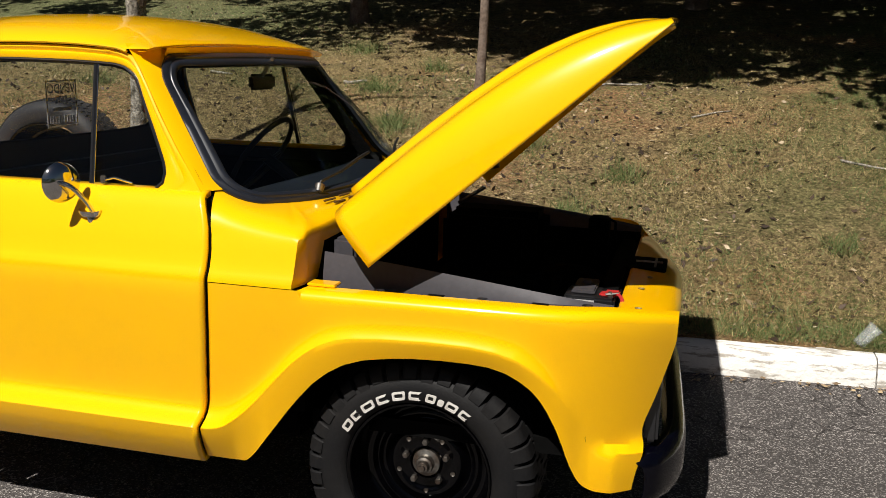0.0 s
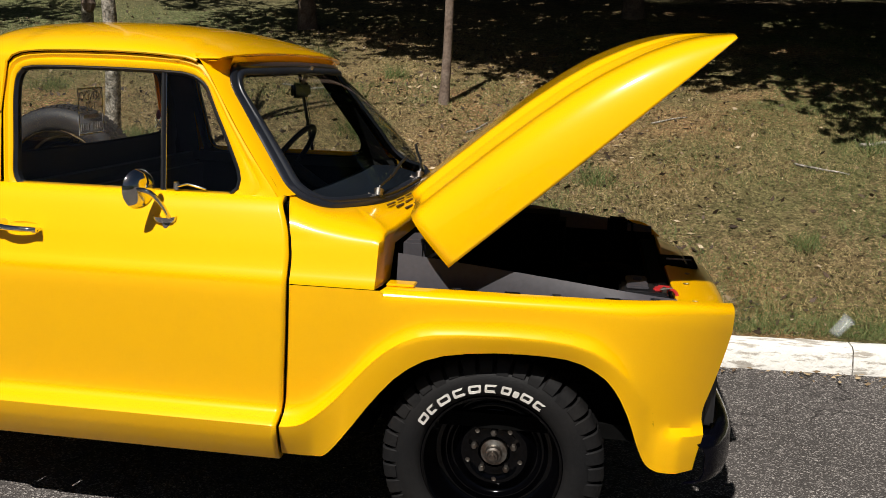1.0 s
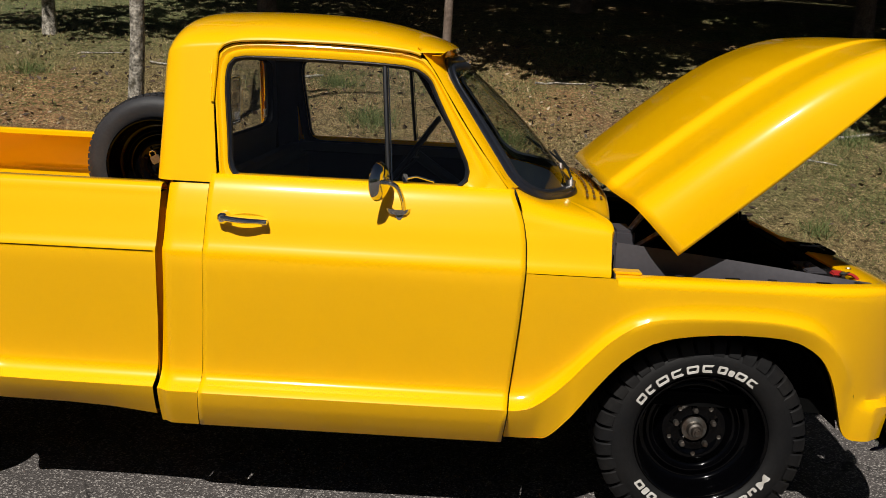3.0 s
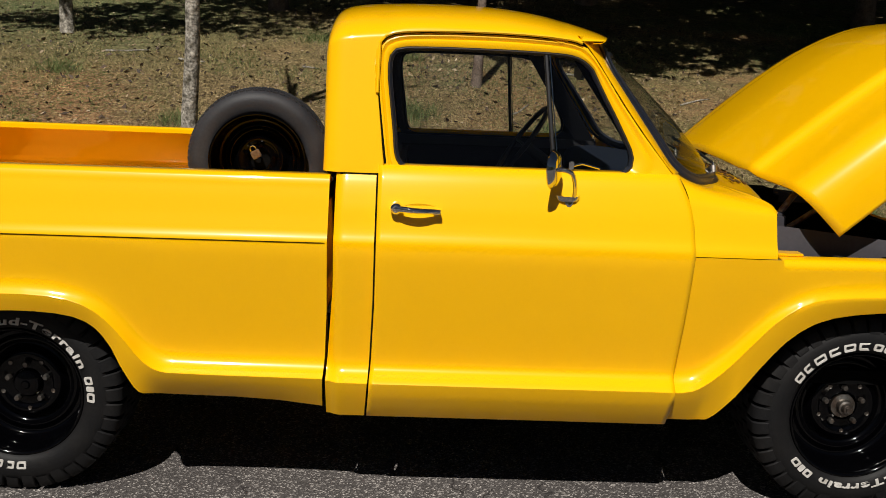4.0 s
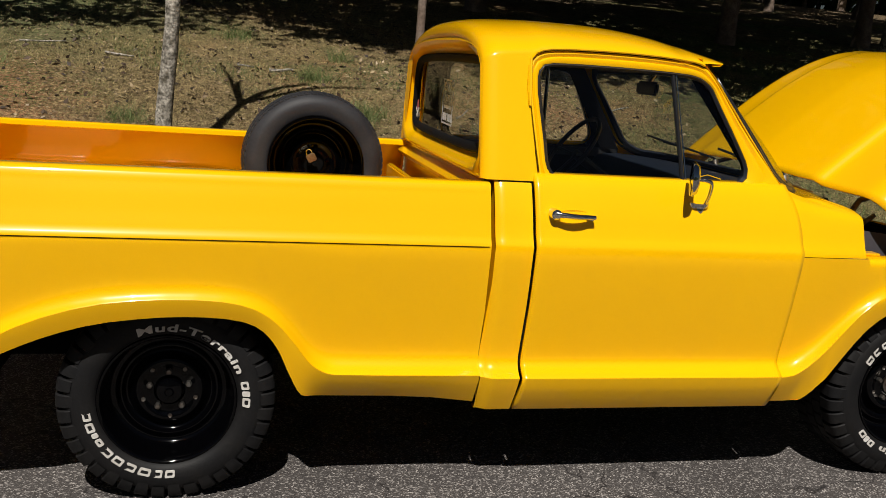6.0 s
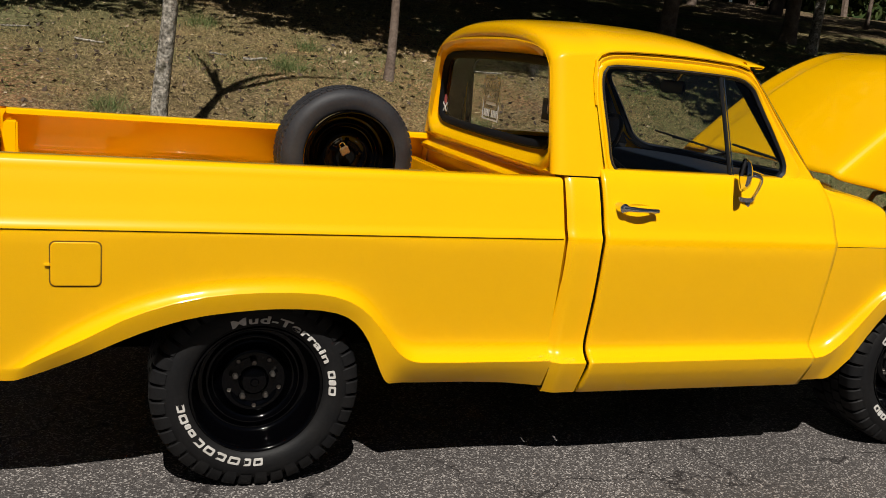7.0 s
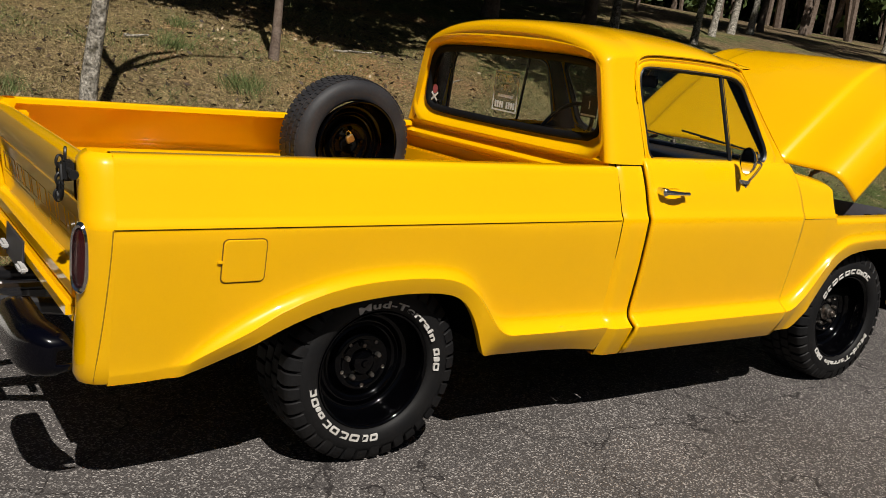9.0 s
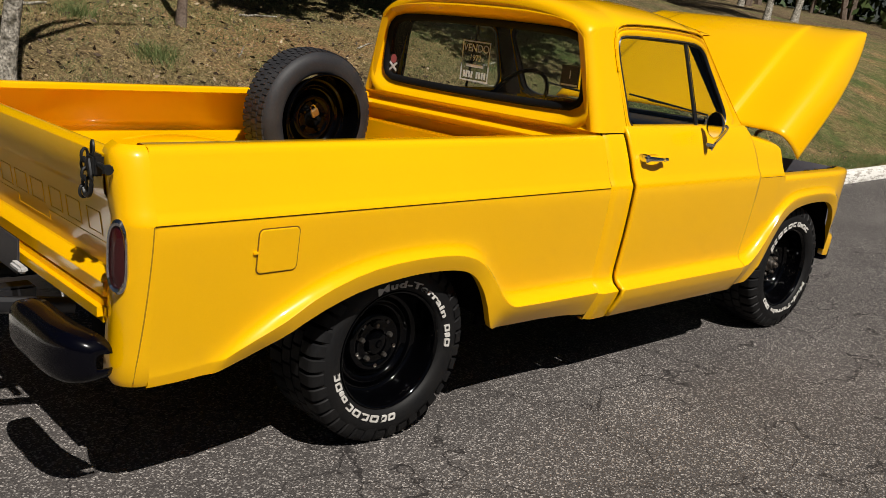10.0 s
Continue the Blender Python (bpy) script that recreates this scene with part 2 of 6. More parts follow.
    l.new(bp.outputs["Normal"], b.inputs["Normal"])
    return m


def asphalt_material():
    m = bpy.data.materials.new("worn_asphalt")
    m.use_nodes = True
    n, l = m.node_tree.nodes, m.node_tree.links
    b = n["Principled BSDF"]
    b.inputs["Roughness"].default_value = 0.85
    b.inputs["Specular IOR Level"].default_value = 0.25
    geo = n.new("ShaderNodeNewGeometry")
    stones = n.new("ShaderNodeTexVoronoi")
    stones.inputs["Scale"].default_value = 165
    l.new(geo.outputs["Position"], stones.inputs["Vector"])
    fine, wide = n.new("ShaderNodeTexNoise"), n.new("ShaderNodeTexNoise")
    fine.inputs["Scale"].default_value, fine.inputs["Detail"].default_value, fine.inputs["Roughness"].default_value = 90, 8, 0.95
    wide.inputs["Scale"].default_value, wide.inputs["Detail"].default_value = 1.1, 6
    for t in (fine, wide):
        l.new(geo.outputs["Position"], t.inputs["Vector"])
    sep = n.new("ShaderNodeSeparateColor")
    l.new(stones.outputs["Color"], sep.inputs[0])
    pale = n.new("ShaderNodeMapRange")
    pale.inputs["From Min"].default_value, pale.inputs["From Max"].default_value = 0.72, 1.05
    l.new(sep.outputs[0], pale.inputs["Value"])
    c1 = n.new("ShaderNodeMix")
    c1.data_type = "RGBA"
    c1.inputs["A"].default_value, c1.inputs["B"].default_value = (0.066, 0.059, 0.056, 1), (0.42, 0.385, 0.36, 1)
    l.new(pale.outputs["Result"], c1.inputs["Factor"])
    c2 = n.new("ShaderNodeMix")
    c2.data_type, c2.blend_type = "RGBA", "MULTIPLY"
    c2.inputs["Factor"].default_value = 1
    shade = n.new("ShaderNodeMapRange")
    shade.inputs["From Min"].default_value, shade.inputs["From Max"].default_value = 0.3, 0.7
    shade.inputs["To Min"].default_value, shade.inputs["To Max"].default_value = 0.82, 1.18
    l.new(wide.outputs["Fac"], shade.inputs["Value"])
    grit = n.new("ShaderNodeMapRange")
    grit.inputs["From Min"].default_value, grit.inputs["From Max"].default_value = 0.3, 0.7
    grit.inputs["To Min"].default_value, grit.inputs["To Max"].default_value = 0.1, 2.1
    l.new(fine.outputs["Fac"], grit.inputs["Value"])
    mul = n.new("ShaderNodeMath")
    mul.operation = "MULTIPLY"
    l.new(shade.outputs["Result"], mul.inputs[0])
    l.new(grit.outputs["Result"], mul.inputs[1])
    l.new(c1.outputs["Result"], c2.inputs["A"])
    l.new(mul.outputs[0], c2.inputs["B"])
    # wandering cracks
    bend, warp, lines, crack, keep, c3 = n.new("ShaderNodeTexNoise"), n.new("ShaderNodeVectorMath"), n.new("ShaderNodeTexVoronoi"), n.new("ShaderNodeMapRange"), n.new("ShaderNodeMath"), n.new("ShaderNodeMix")
    bend.inputs["Scale"].default_value, bend.inputs["Detail"].default_value = 4.0, 5
    l.new(geo.outputs["Position"], bend.inputs["Vector"])
    warp.operation = "MULTIPLY_ADD"
    warp.inputs[1].default_value = (0.45, 0.45, 0.45)
    l.new(bend.outputs["Color"], warp.inputs[0])
    l.new(geo.outputs["Position"], warp.inputs[2])
    lines.feature, lines.inputs["Scale"].default_value = "DISTANCE_TO_EDGE", 1.5
    l.new(warp.outputs[0], lines.inputs["Vector"])
    crack.inputs["From Min"].default_value, crack.inputs["From Max"].default_value = 0.010, 0.003
    l.new(lines.outputs["Distance"], crack.inputs["Value"])
    gaps = n.new("ShaderNodeMapRange")
    gaps.inputs["From Min"].default_value, gaps.inputs["From Max"].default_value = 0.4, 0.5
    l.new(wide.outputs["Fac"], gaps.inputs["Value"])
    keep.operation = "MULTIPLY"
    l.new(crack.outputs["Result"], keep.inputs[0])
    l.new(gaps.outputs["Result"], keep.inputs[1])
    c3.data_type = "RGBA"
    c3.inputs["B"].default_value = (0.03, 0.026, 0.025, 1)
    l.new(keep.outputs[0], c3.inputs["Factor"])
    l.new(c2.outputs["Result"], c3.inputs["A"])
    l.new(c3.outputs["Result"], b.inputs["Base Color"])
    bp = n.new("ShaderNodeBump")
    bp.inputs["Strength"].default_value, bp.inputs["Distance"].default_value = 0.8, 0.006
    l.new(stones.outputs["Distance"], bp.inputs["Height"])
    l.new(bp.outputs["Normal"], b.inputs["Normal"])
    return m


GROUND, ASPHALT = ground_material(), asphalt_material()


def kerb_material():
    """White lime wash that flakes off grey concrete in streaks along the kerb."""
    m = material("whitewashed_concrete", (0.72, 0.70, 0.66), 0.85, spec=0.2, bump=0.8, bump_size=40)
    n, l = m.node_tree.nodes, m.node_tree.links
    place, stretch, flakes, edge, wash = n.new("ShaderNodeNewGeometry"), n.new("ShaderNodeMapping"), n.new("ShaderNodeTexNoise"), n.new("ShaderNodeMapRange"), n.new("ShaderNodeMix")
    stretch.inputs["Scale"].default_value = (5, 26, 26)
    flakes.inputs["Scale"].default_value, flakes.inputs["Detail"].default_value, flakes.inputs["Roughness"].default_value = 1.0, 9, 0.72
    edge.inputs["From Min"].default_value, edge.inputs["From Max"].default_value = 0.5, 0.58
    wash.data_type = "RGBA"
    wash.inputs["A"].default_value, wash.inputs["B"].default_value = (0.74, 0.72, 0.68, 1), (0.36, 0.33, 0.29, 1)
    l.new(place.outputs["Position"], stretch.inputs["Vector"])
    l.new(stretch.outputs[0], flakes.inputs["Vector"])
    l.new(flakes.outputs["Fac"], edge.inputs["Value"])
    l.new(edge.outputs[0], wash.inputs["Factor"])
    l.new(wash.outputs["Result"], n["Principled BSDF"].inputs["Base Color"])
    return m


KERB = kerb_material()


def road_z(x, y):
    """The crown falls off towards a shallow gutter along the kerb."""
    if y < -0.1:
        return 0.0
    return -0.02 * (min(y, 1.25) + 0.1) if y < 2 else -0.005


road_edge = (-150, -60, -20, -8, -4, 0, 4, 8, 12, 20, 60, 250)
road = sheet([[(x, y if y < 2 else kerb_y(x) + 0.02, road_z(x, y if y < 2 else kerb_y(x) + 0.02)) for x in road_edge] for y in (-150, -60, -25, -10, -4, -0.1, 0.8, 1.25, 9)])
tagged(new("road", finish(road, ASPHALT, "road")), "worn grey-brown asphalt road with pale stones", "road", kind="structure")

steps_u = [0.14, 0.2, 0.3, 0.45] + [0.45 + 0.11 * i for i in range(1, 70)] + [8.15 * 1.16 ** i for i in range(1, 20)]
steps_x = [-150, -100, -70, -50, -35, -25, -18, -14, -11, -9, -7.5] + span(-6.5, 14, 150) + [15, 16.5, 18, 20, 23, 27, 32, 40, 50, 65, 90, 130, 250]
soil = sheet([[(x, kerb_y(x) + u, bank_rough(x, kerb_y(x) + u)) for x in steps_x] for u in steps_u])
tagged(new("ground", finish(soil, GROUND, "ground", 180)), "dry grass bank with bare reddish soil and leaf litter", "ground", kind="structure")

kerb_profile = [(-0.005, -0.09), (0.0, 0.0), (0.022, 0.1), (0.035, 0.122), (0.055, 0.133), (0.12, 0.14), (0.15, 0.138), (0.16, 0.12), (0.162, -0.05)]


def kerb_stone(x0, x1):
    rows = []
    for x in span(x0, x1, 9):
        w = lambda k: 0.006 * noise.noise((x * 2.2, k * 3.1, 2)) + 0.004 * noise.noise((x * 9, k * 5.0, 8))
        rows.append([(x, kerb_y(x) + o + w(k), h + w(k + 20)) for k, (o, h) in enumerate(kerb_profile)])
    bm = sheet(rows, flip=True)
    cap(bm, rows[0])
    cap(bm, rows[-1][::-1])
    return bm


kerb = tagged(new("kerb"), "whitewashed concrete kerb stones with flaking paint", "kerb", kind="structure")
for i in range(-30, 60):
    part("kerb_stone", kerb_stone(i + 0.004 - 0.35, i + 0.996 - 0.35), KERB, kerb, sharp=40)


# ---- pickup truck ----
CY = 0.81                      # the truck's middle line


def mirrored(bm):
    for v in bm.verts:
        v.co.y = 2 * CY - v.co.y
    bmesh.ops.reverse_faces(bm, faces=bm.faces)
    return bm


CAB_Y = [(0.30, -0.064), (0.50, -0.073), (0.60, -0.086), (0.70, -0.098), (0.85, -0.113), (0.93, -0.118), (0.942, -0.119), (0.952, -0.1145), (0.966, -0.105), (1.0, -0.092), (1.05, -0.076), (1.10, -0.056), (1.14, -0.038), (1.155, -0.0285), (1.17, -0.0165)]
BED_Y = [(0.30, -0.064), (0.50, -0.073), (0.60, -0.086), (0.70, -0.098), (0.85, -0.113), (0.93, -0.119), (0.942, -0.120), (0.952, -0.1155), (0.966, -0.106), (1.02, -0.087), (1.08, -0.068), (1.12, -0.054)]
REAR_LOW = smoothed([(-1.2, 0.44), (-0.78, 0.44), (-0.69, 0.47), (-0.60, 0.51), (-0.48, 0.57), (-0.36, 0.62), (-0.22, 0.66), (-0.05, 0.68), (0.08, 0.685), (0.22, 0.675), (0.30, 0.645), (0.355, 0.58), (0.39, 0.50), (0.42, 0.435), (0.44, 0.402), (0.46, 0.396), (0.85, 0.388), (1.07, 0.362)], 1)
REAR_CREASE = smoothed([(-1.2, 0.47), (-0.76, 0.48), (-0.68, 0.53), (-0.55, 0.60), (-0.42, 0.67), (-0.24, 0.725), (-0.06, 0.745), (0.14, 0.745), (0.26, 0.725), (0.34, 0.68), (0.41, 0.60), (0.46, 0.53), (0.51, 0.495), (0.56, 0.487), (1.07, 0.48)], 1)
FRONT_LOW = smoothed([(2.2, 0.351), (2.36, 0.351), (2.395, 0.370), (2.46, 0.455), (2.55, 0.58), (2.63, 0.67), (2.73, 0.73), (2.88, 0.755), (3.05, 0.76), (3.17, 0.75), (3.25, 0.71), (3.30, 0.655), (3.345, 0.56), (3.377, 0.46), (3.402, 0.405), (3.425, 0.383), (3.455, 0.375), (3.545, 0.379), (3.8, 0.39)], 1)
FRONT_CREASE = smoothed([(2.2, 0.465), (2.29, 0.468), (2.34, 0.49), (2.42, 0.56), (2.50, 0.655), (2.57, 0.73), (2.66, 0.79), (2.76, 0.81), (3.04, 0.818), (3.20, 0.80), (3.28, 0.755), (3.35, 0.68), (3.40, 0.58), (3.43, 0.49), (3.46, 0.45), (3.8, 0.45)], 1)
DOOR_FRONT = [(0.30, 2.228), (0.36, 2.232), (0.49, 2.242), (0.77, 2.262), (0.93, 2.27), (1.02, 2.268), (1.08, 2.258), (1.12, 2.245), (1.17, 2.222)]
DOOR_REAR = [(0.30, 1.203), (0.365, 1.207), (0.48, 1.216), (0.735, 1.226), (0.935, 1.228), (1.13, 1.227), (1.17, 1.227)]
FENDER_FRONT = smoothed([(0.30, 3.55), (0.42, 3.56), (0.50, 3.585), (0.52, 3.58), (0.56, 3.57), (0.67, 3.61), (0.80, 3.648), (0.85, 3.658), (0.88, 3.652), (0.90, 3.645), (1.0, 3.645)], 1)


def skin(xl, xr, count, low, crease, base, top, ridge, plan, roll=(), curl=None):
    """A body side, column by column: bottom edge, ridge, waist and top, then the roll over the top edge."""
    cols = []
    for i in range(count):
        f = i / (count - 1)
        x0 = xl(0.7) + (xr(0.7) - xl(0.7)) * f
        zl = zc = 0.5
        for _ in range(12):
            zl = 0.5 * zl + 0.5 * curve_at(low, xl(zl) + (xr(zl) - xl(zl)) * f)
            zc = 0.5 * zc + 0.5 * curve_at(crease, xl(zc) + (xr(zc) - xl(zc)) * f)
        zc = max(zc, zl + 0.02)
        zt = top(x0)
        zs = span(zl, zc, 6) + [zc + (min(0.94, zt) - zc) * k ** 1.9 for k in span(0, 1, 17)][1:]
        if zt > 0.94:
            zs += [0.94 + (zt - 0.94) * k ** 1.15 for k in span(0, 1, 17)][1:]
        arch = min(max((zc - 0.5) / 0.12, 0), 1)
        amp = ridge(x0)
        col = []
        for z in zs:
            x = xl(z) + (xr(z) - xl(z)) * f
            yb = curve_at(base, z)
            yr = yb + (-0.132 - yb) * amp
            if z >= zc:
                w = math.exp(-(((z - zc) / 0.026) ** 1.2))
                y = yb + (yr - yb) * w
            else:
                y = yr + (0.058 * (1 - arch) + 0.02 * arch) * max(amp, 0.12) * ((zc - z) / max(zc - zl, 0.01)) ** 1.2
            col.append((x, y + plan(x), z))
        x, y, z = col[-1]
        k = curl(x0) if curl else 1.0
        col += [(x, y + dy * k, z + dz * k) for dy, dz in roll]
        xe, ye, ze = col[0]
        col = [(xe, ye + 0.03, ze + 0.004), (xe, ye + 0.006, ze - 0.001)] + col
        cols.append(col)
    return sheet(cols)


def both(name, make, material, parent, label="", far="", **k):
    """A part of the near side and its mirror image on the far side."""
    a = part(name, make(), material, parent, label, **k)
    b = part(name, mirrored(make()), material, parent, far or label, **k)
    return a, b


truck = thing("pickup_truck", "bright yellow vintage pickup truck with its hood open, parked roadside", "pickup truck")
# it leans with the road's camber, towards the kerb
LEAN = Matrix.Translation((0, -0.1, 0.6)) @ Matrix.Rotation(radians(-1.1), 4, "X") @ Matrix.Translation((0, 0.1, -0.6))
truck.matrix_basis = LEAN

# bed sides
bed_plan = lambda x: -0.016 * (1.07 - x)
bed_roll = [(0.004, 0.018), (0.014, 0.028), (0.03, 0.032), (0.075, 0.032), (0.084, 0.026), (0.086, 0.006), (0.08, 0.002)]
make_bed = lambda: skin(lambda z: -0.982, lambda z: 1.068 - 0.013 * min(1, max(0, (0.7 - z) / 0.33)), 150, REAR_LOW, REAR_CREASE, BED_Y, lambda x: 1.12, lambda x: min(max((x + 0.80) / 0.25, 0), 1), bed_plan, bed_roll)
both("bed_side", make_bed, PAINT, truck, sharp=40)


def corner_post():
    rows = []
    for k in range(11):
        a = math.pi / 2 * k / 10
        col = []
        for z in [0.44, 0.445] + span(0.47, 0.93, 10) + [0.945, 0.97, 1.0, 1.04, 1.08, 1.12, 1.138, 1.148, 1.152]:
            yb = curve_at(BED_Y, z) + bed_plan(-0.98)
            inn = 0.03 if z < 0.442 else (0.012 if z < 0.46 else 0)
            inn += max(0, z - 1.12) ** 2 * 30
            r = 0.08 - inn
            col.append((-0.9812 - (0.088 - inn) * math.sin(a), yb + inn + r * (1 - math.cos(a)), z))
        rows.append(col)
    rows.append([(p[0] + 0.01, p[1] + 0.06, p[2]) for p in rows[-1]])
    rows.append([(p[0] + 0.07, p[1], p[2]) for p in rows[-1]])
    return sheet(rows, flip=True)


both("corner_post", corner_post, PAINT, truck, sharp=40)


def seam(points, radius=0.004, sides=6):
    return tube(points, radius, sides)


both("bed_seam", lambda: seam([(x, -0.1212 + bed_plan(x), 0.94) for x in span(-0.992, 1.06, 20)], 0.0013), BLACK, truck)
both("post_seam", lambda: seam([(-0.993 - 0.03 * ((0.94 - z) / 0.48) ** 1.5, curve_at(BED_Y, z) + bed_plan(-0.98) + 0.001 + 0.0105 * ((0.94 - z) / 0.48) ** 3, z) for z in span(0.46, 0.938, 20)], 0.0022), material("seam_shadow", (0.35, 0.17, 0.0), 0.6), truck)

# bed inside
FLOOR_Z = 0.64
part("bed_floor", box(-1.03, 1.04, 0.34, 1.28, FLOOR_Z - 0.02, FLOOR_Z), PAINT, truck)
for x0, x1 in ((-1.03, -0.575), (0.475, 1.04)):
    both("bed_floor_side", lambda: box(x0, x1, -0.082, 0.336, FLOOR_Z - 0.02, FLOOR_Z - 0.002), PAINT, truck)
part("bed_front_wall", box(0.985, 1.02, -0.05, 1.67, FLOOR_Z, 1.02, 0.008), PAINT, truck)


def wheelhouse():
    rows = []
    for k in range(17):
        a = math.pi * k / 16
        x, z = 0.52 * math.cos(a) - 0.05, FLOOR_Z + 0.27 * math.sin(a) ** 0.7
        rows.append([(x, -0.10, z), (x, 0.08, z), (x, 0.13, z - 0.01), (x, 0.16, max(FLOOR_Z, z - 0.05)), (x, 0.17, FLOOR_Z - 0.01)])
    return sheet(rows)


both("wheelhouse", wheelhouse, PAINT, truck, sharp=50)
both("rail_gusset", lambda: box(-1.0, -0.93, 0.0, 0.04, 0.66, 1.10, 0.008), PAINT, truck)


def tailgate():
    rows = []
    ys = span(0.02, 1.60, 60)
    for z, x in [(0.70, -1.0), (0.695, -1.05), (0.70, -1.066), (0.74, -1.068), (0.752, -1.056), (0.762, -1.026), (0.768, -1.022), (0.98, -1.052), (0.99, -1.055), (1.005, -1.066), (1.09, -1.07), (1.115, -1.066), (1.13, -1.05), (1.133, -1.035), (1.125, -1.015), (1.08, -1.008), (0.76, -1.008)]:
        rows.append([(x, y, z) for y in ys])
    return sheet(rows, flip=True)


gate = part("tailgate", tailgate(), PAINT, truck, "yellow tailgate with embossed bars", sharp=35)
# embossed outlines, where raised lettering stands, and the stepped line under them
def on_gate(bm):
    """Leans flat strips, drawn in y and z, onto the sloping panel."""
    for v in bm.verts:
        v.co.x += -1.0225 - 0.03 * (v.co.z - 0.768) / 0.212
    return bm


def strip(y0, z0, y1, z1, w=0.0022):
    return box(-0.0016, 0.002, min(y0, y1) - w, max(y0, y1) + w, min(z0, z1) - w, max(z0, z1) + w, 0.0012, 1)


for i, wide in enumerate((0.10, 0.11, 0.10, 0.115, 0.115, 0.115, 0.10, 0.105, 0.115)):
    y, z0, z1 = 0.10 + i * 0.159, 0.862, 0.93
    part("embossed_bar", on_gate(join(strip(y, z0, y, z1), strip(y + wide, z0, y + wide, z1), strip(y, z1, y + wide, z1), strip(y, z0, y + wide, z0))), PAINT, gate)
steps = [(0.06, 0.842), (0.545, 0.842), (0.545, 0.812), (0.845, 0.812), (0.845, 0.842), (1.56, 0.842)]
part("embossed_line", on_gate(join(*[strip(*a, *b) for a, b in zip(steps, steps[1:])])), PAINT, gate)
part("lower_sill", box(-1.085, -1.0, 0.0, 1.62, 0.62, 0.69, 0.02), PAINT, truck)

# cab corner behind the door
cab_roll = [(0.0, 0.004)]
cab_plan = lambda x: min(0.02, 0.05 * max(0, (1.118 - x) / 0.06) ** 2)
make_corner = lambda: skin(lambda z: 1.087 - 0.02 * min(1, max(0, (0.8 - z) / 0.3)), lambda z: curve_at(DOOR_REAR, z) - 0.007, 12, [(1, 0.332), (2, 0.336)], [(1, 0.468), (2, 0.468)], CAB_Y, lambda x: 1.165, lambda x: 1, cab_plan, cab_roll)
both("cab_corner", make_corner, PAINT, truck, sharp=40)
both("bed_front_return", lambda: sheet([[(1.062, curve_at(BED_Y, z) + bed_plan(1.06) + d, z) for d in (0.002, 0.09)] for z in span(0.37, 1.12, 14)]), PAINT, truck)
both("cab_rear_return", lambda: sheet([[(1.093, curve_at(CAB_Y, z) + 0.024 + d, z) for d in (0, 0.12)] for z in span(0.34, 1.17, 14)]), PAINT, truck)

both("belt_seam", lambda: seam([(x, curve_at(CAB_Y, 1.158) + 0.0005, 1.158) for x in span(1.10, 1.225, 6)], 0.003), BLACK, truck)

both("door_seam", lambda: seam([(curve_at(DOOR_REAR, z) - 0.0035, curve_at(CAB_Y, z) + 0.004 - (0.014 * math.exp(-(((z - 0.465) / 0.026) ** 2)) if z > 0.44 else 0.0), z) for z in span(0.48, 1.158, 24)], 0.0022), BLACK, truck)

both("door_seam", lambda: seam([(curve_at(DOOR_FRONT, z) + 0.003, curve_at(CAB_Y, z) - 0.0012, z) for z in span(0.62, 1.13, 26)], 0.003), BLACK, truck)

# doors
no_plan = lambda x: 0.0
make_door = lambda: skin(lambda z: curve_at(DOOR_REAR, z), lambda z: curve_at(DOOR_FRONT, z), 60, [(1, 0.353), (3, 0.351)], [(1, 0.468), (3, 0.468)], CAB_Y, lambda x: 1.165, lambda x: 1, no_plan, [(0.006, 0.006), (0.03, 0.009)])
doors = both("door", make_door, PAINT, truck, "yellow cab door with a round chrome mirror", "yellow cab door", sharp=40, solid=0.02)

YU = lambda z: -0.022 + (z - 1.165) * 0.275
PANE = closed_smooth([(1.32, 1.178), (1.288, 1.215), (1.283, 1.29), (1.268, 1.40), (1.257, 1.49), (1.262, 1.558), (1.33, 1.563), (1.5, 1.565), (1.75, 1.562), (1.905, 1.552), (1.955, 1.45), (2.008, 1.355), (2.09, 1.19), (1.9, 1.18), (1.6, 1.18)], 2)
OUTER = closed_smooth([(1.255, 1.165), (1.255, 1.165), (1.255, 1.165), (1.244, 1.24), (1.229, 1.352), (1.216, 1.455), (1.213, 1.545), (1.228, 1.602), (1.30, 1.62), (1.55, 1.625), (1.75, 1.62), (1.90, 1.605), (1.945, 1.55), (2.06, 1.37), (2.222, 1.165), (2.222, 1.165), (2.222, 1.165), (1.7, 1.165)], 1)
N = 120
MID = (1.62, 1.38)
pane_loop, outer_loop = star(PANE, MID, N), star(OUTER, MID, N)


def grown(loop, d):
    out = []
    for i, (x, z) in enumerate(loop):
        (a, b), (c, e) = loop[i - 1], loop[(i + 1) % len(loop)]
        tx, tz = c - a, e - b
        k = math.hypot(tx, tz) or 1
        out.append((x + d * tz / k, z - d * tx / k))
    return out


def ring(levels):
    """A band between loops in the side window's plane: (loop, depth) pairs."""
    return sheet([[(x, YU(z) + d, z) for x, z in loop] for loop, d in levels], True)


def blend(a, b, f):
    return [(p[0] + (q[0] - p[0]) * f, p[1] + (q[1] - p[1]) * f) for p, q in zip(a, b)]


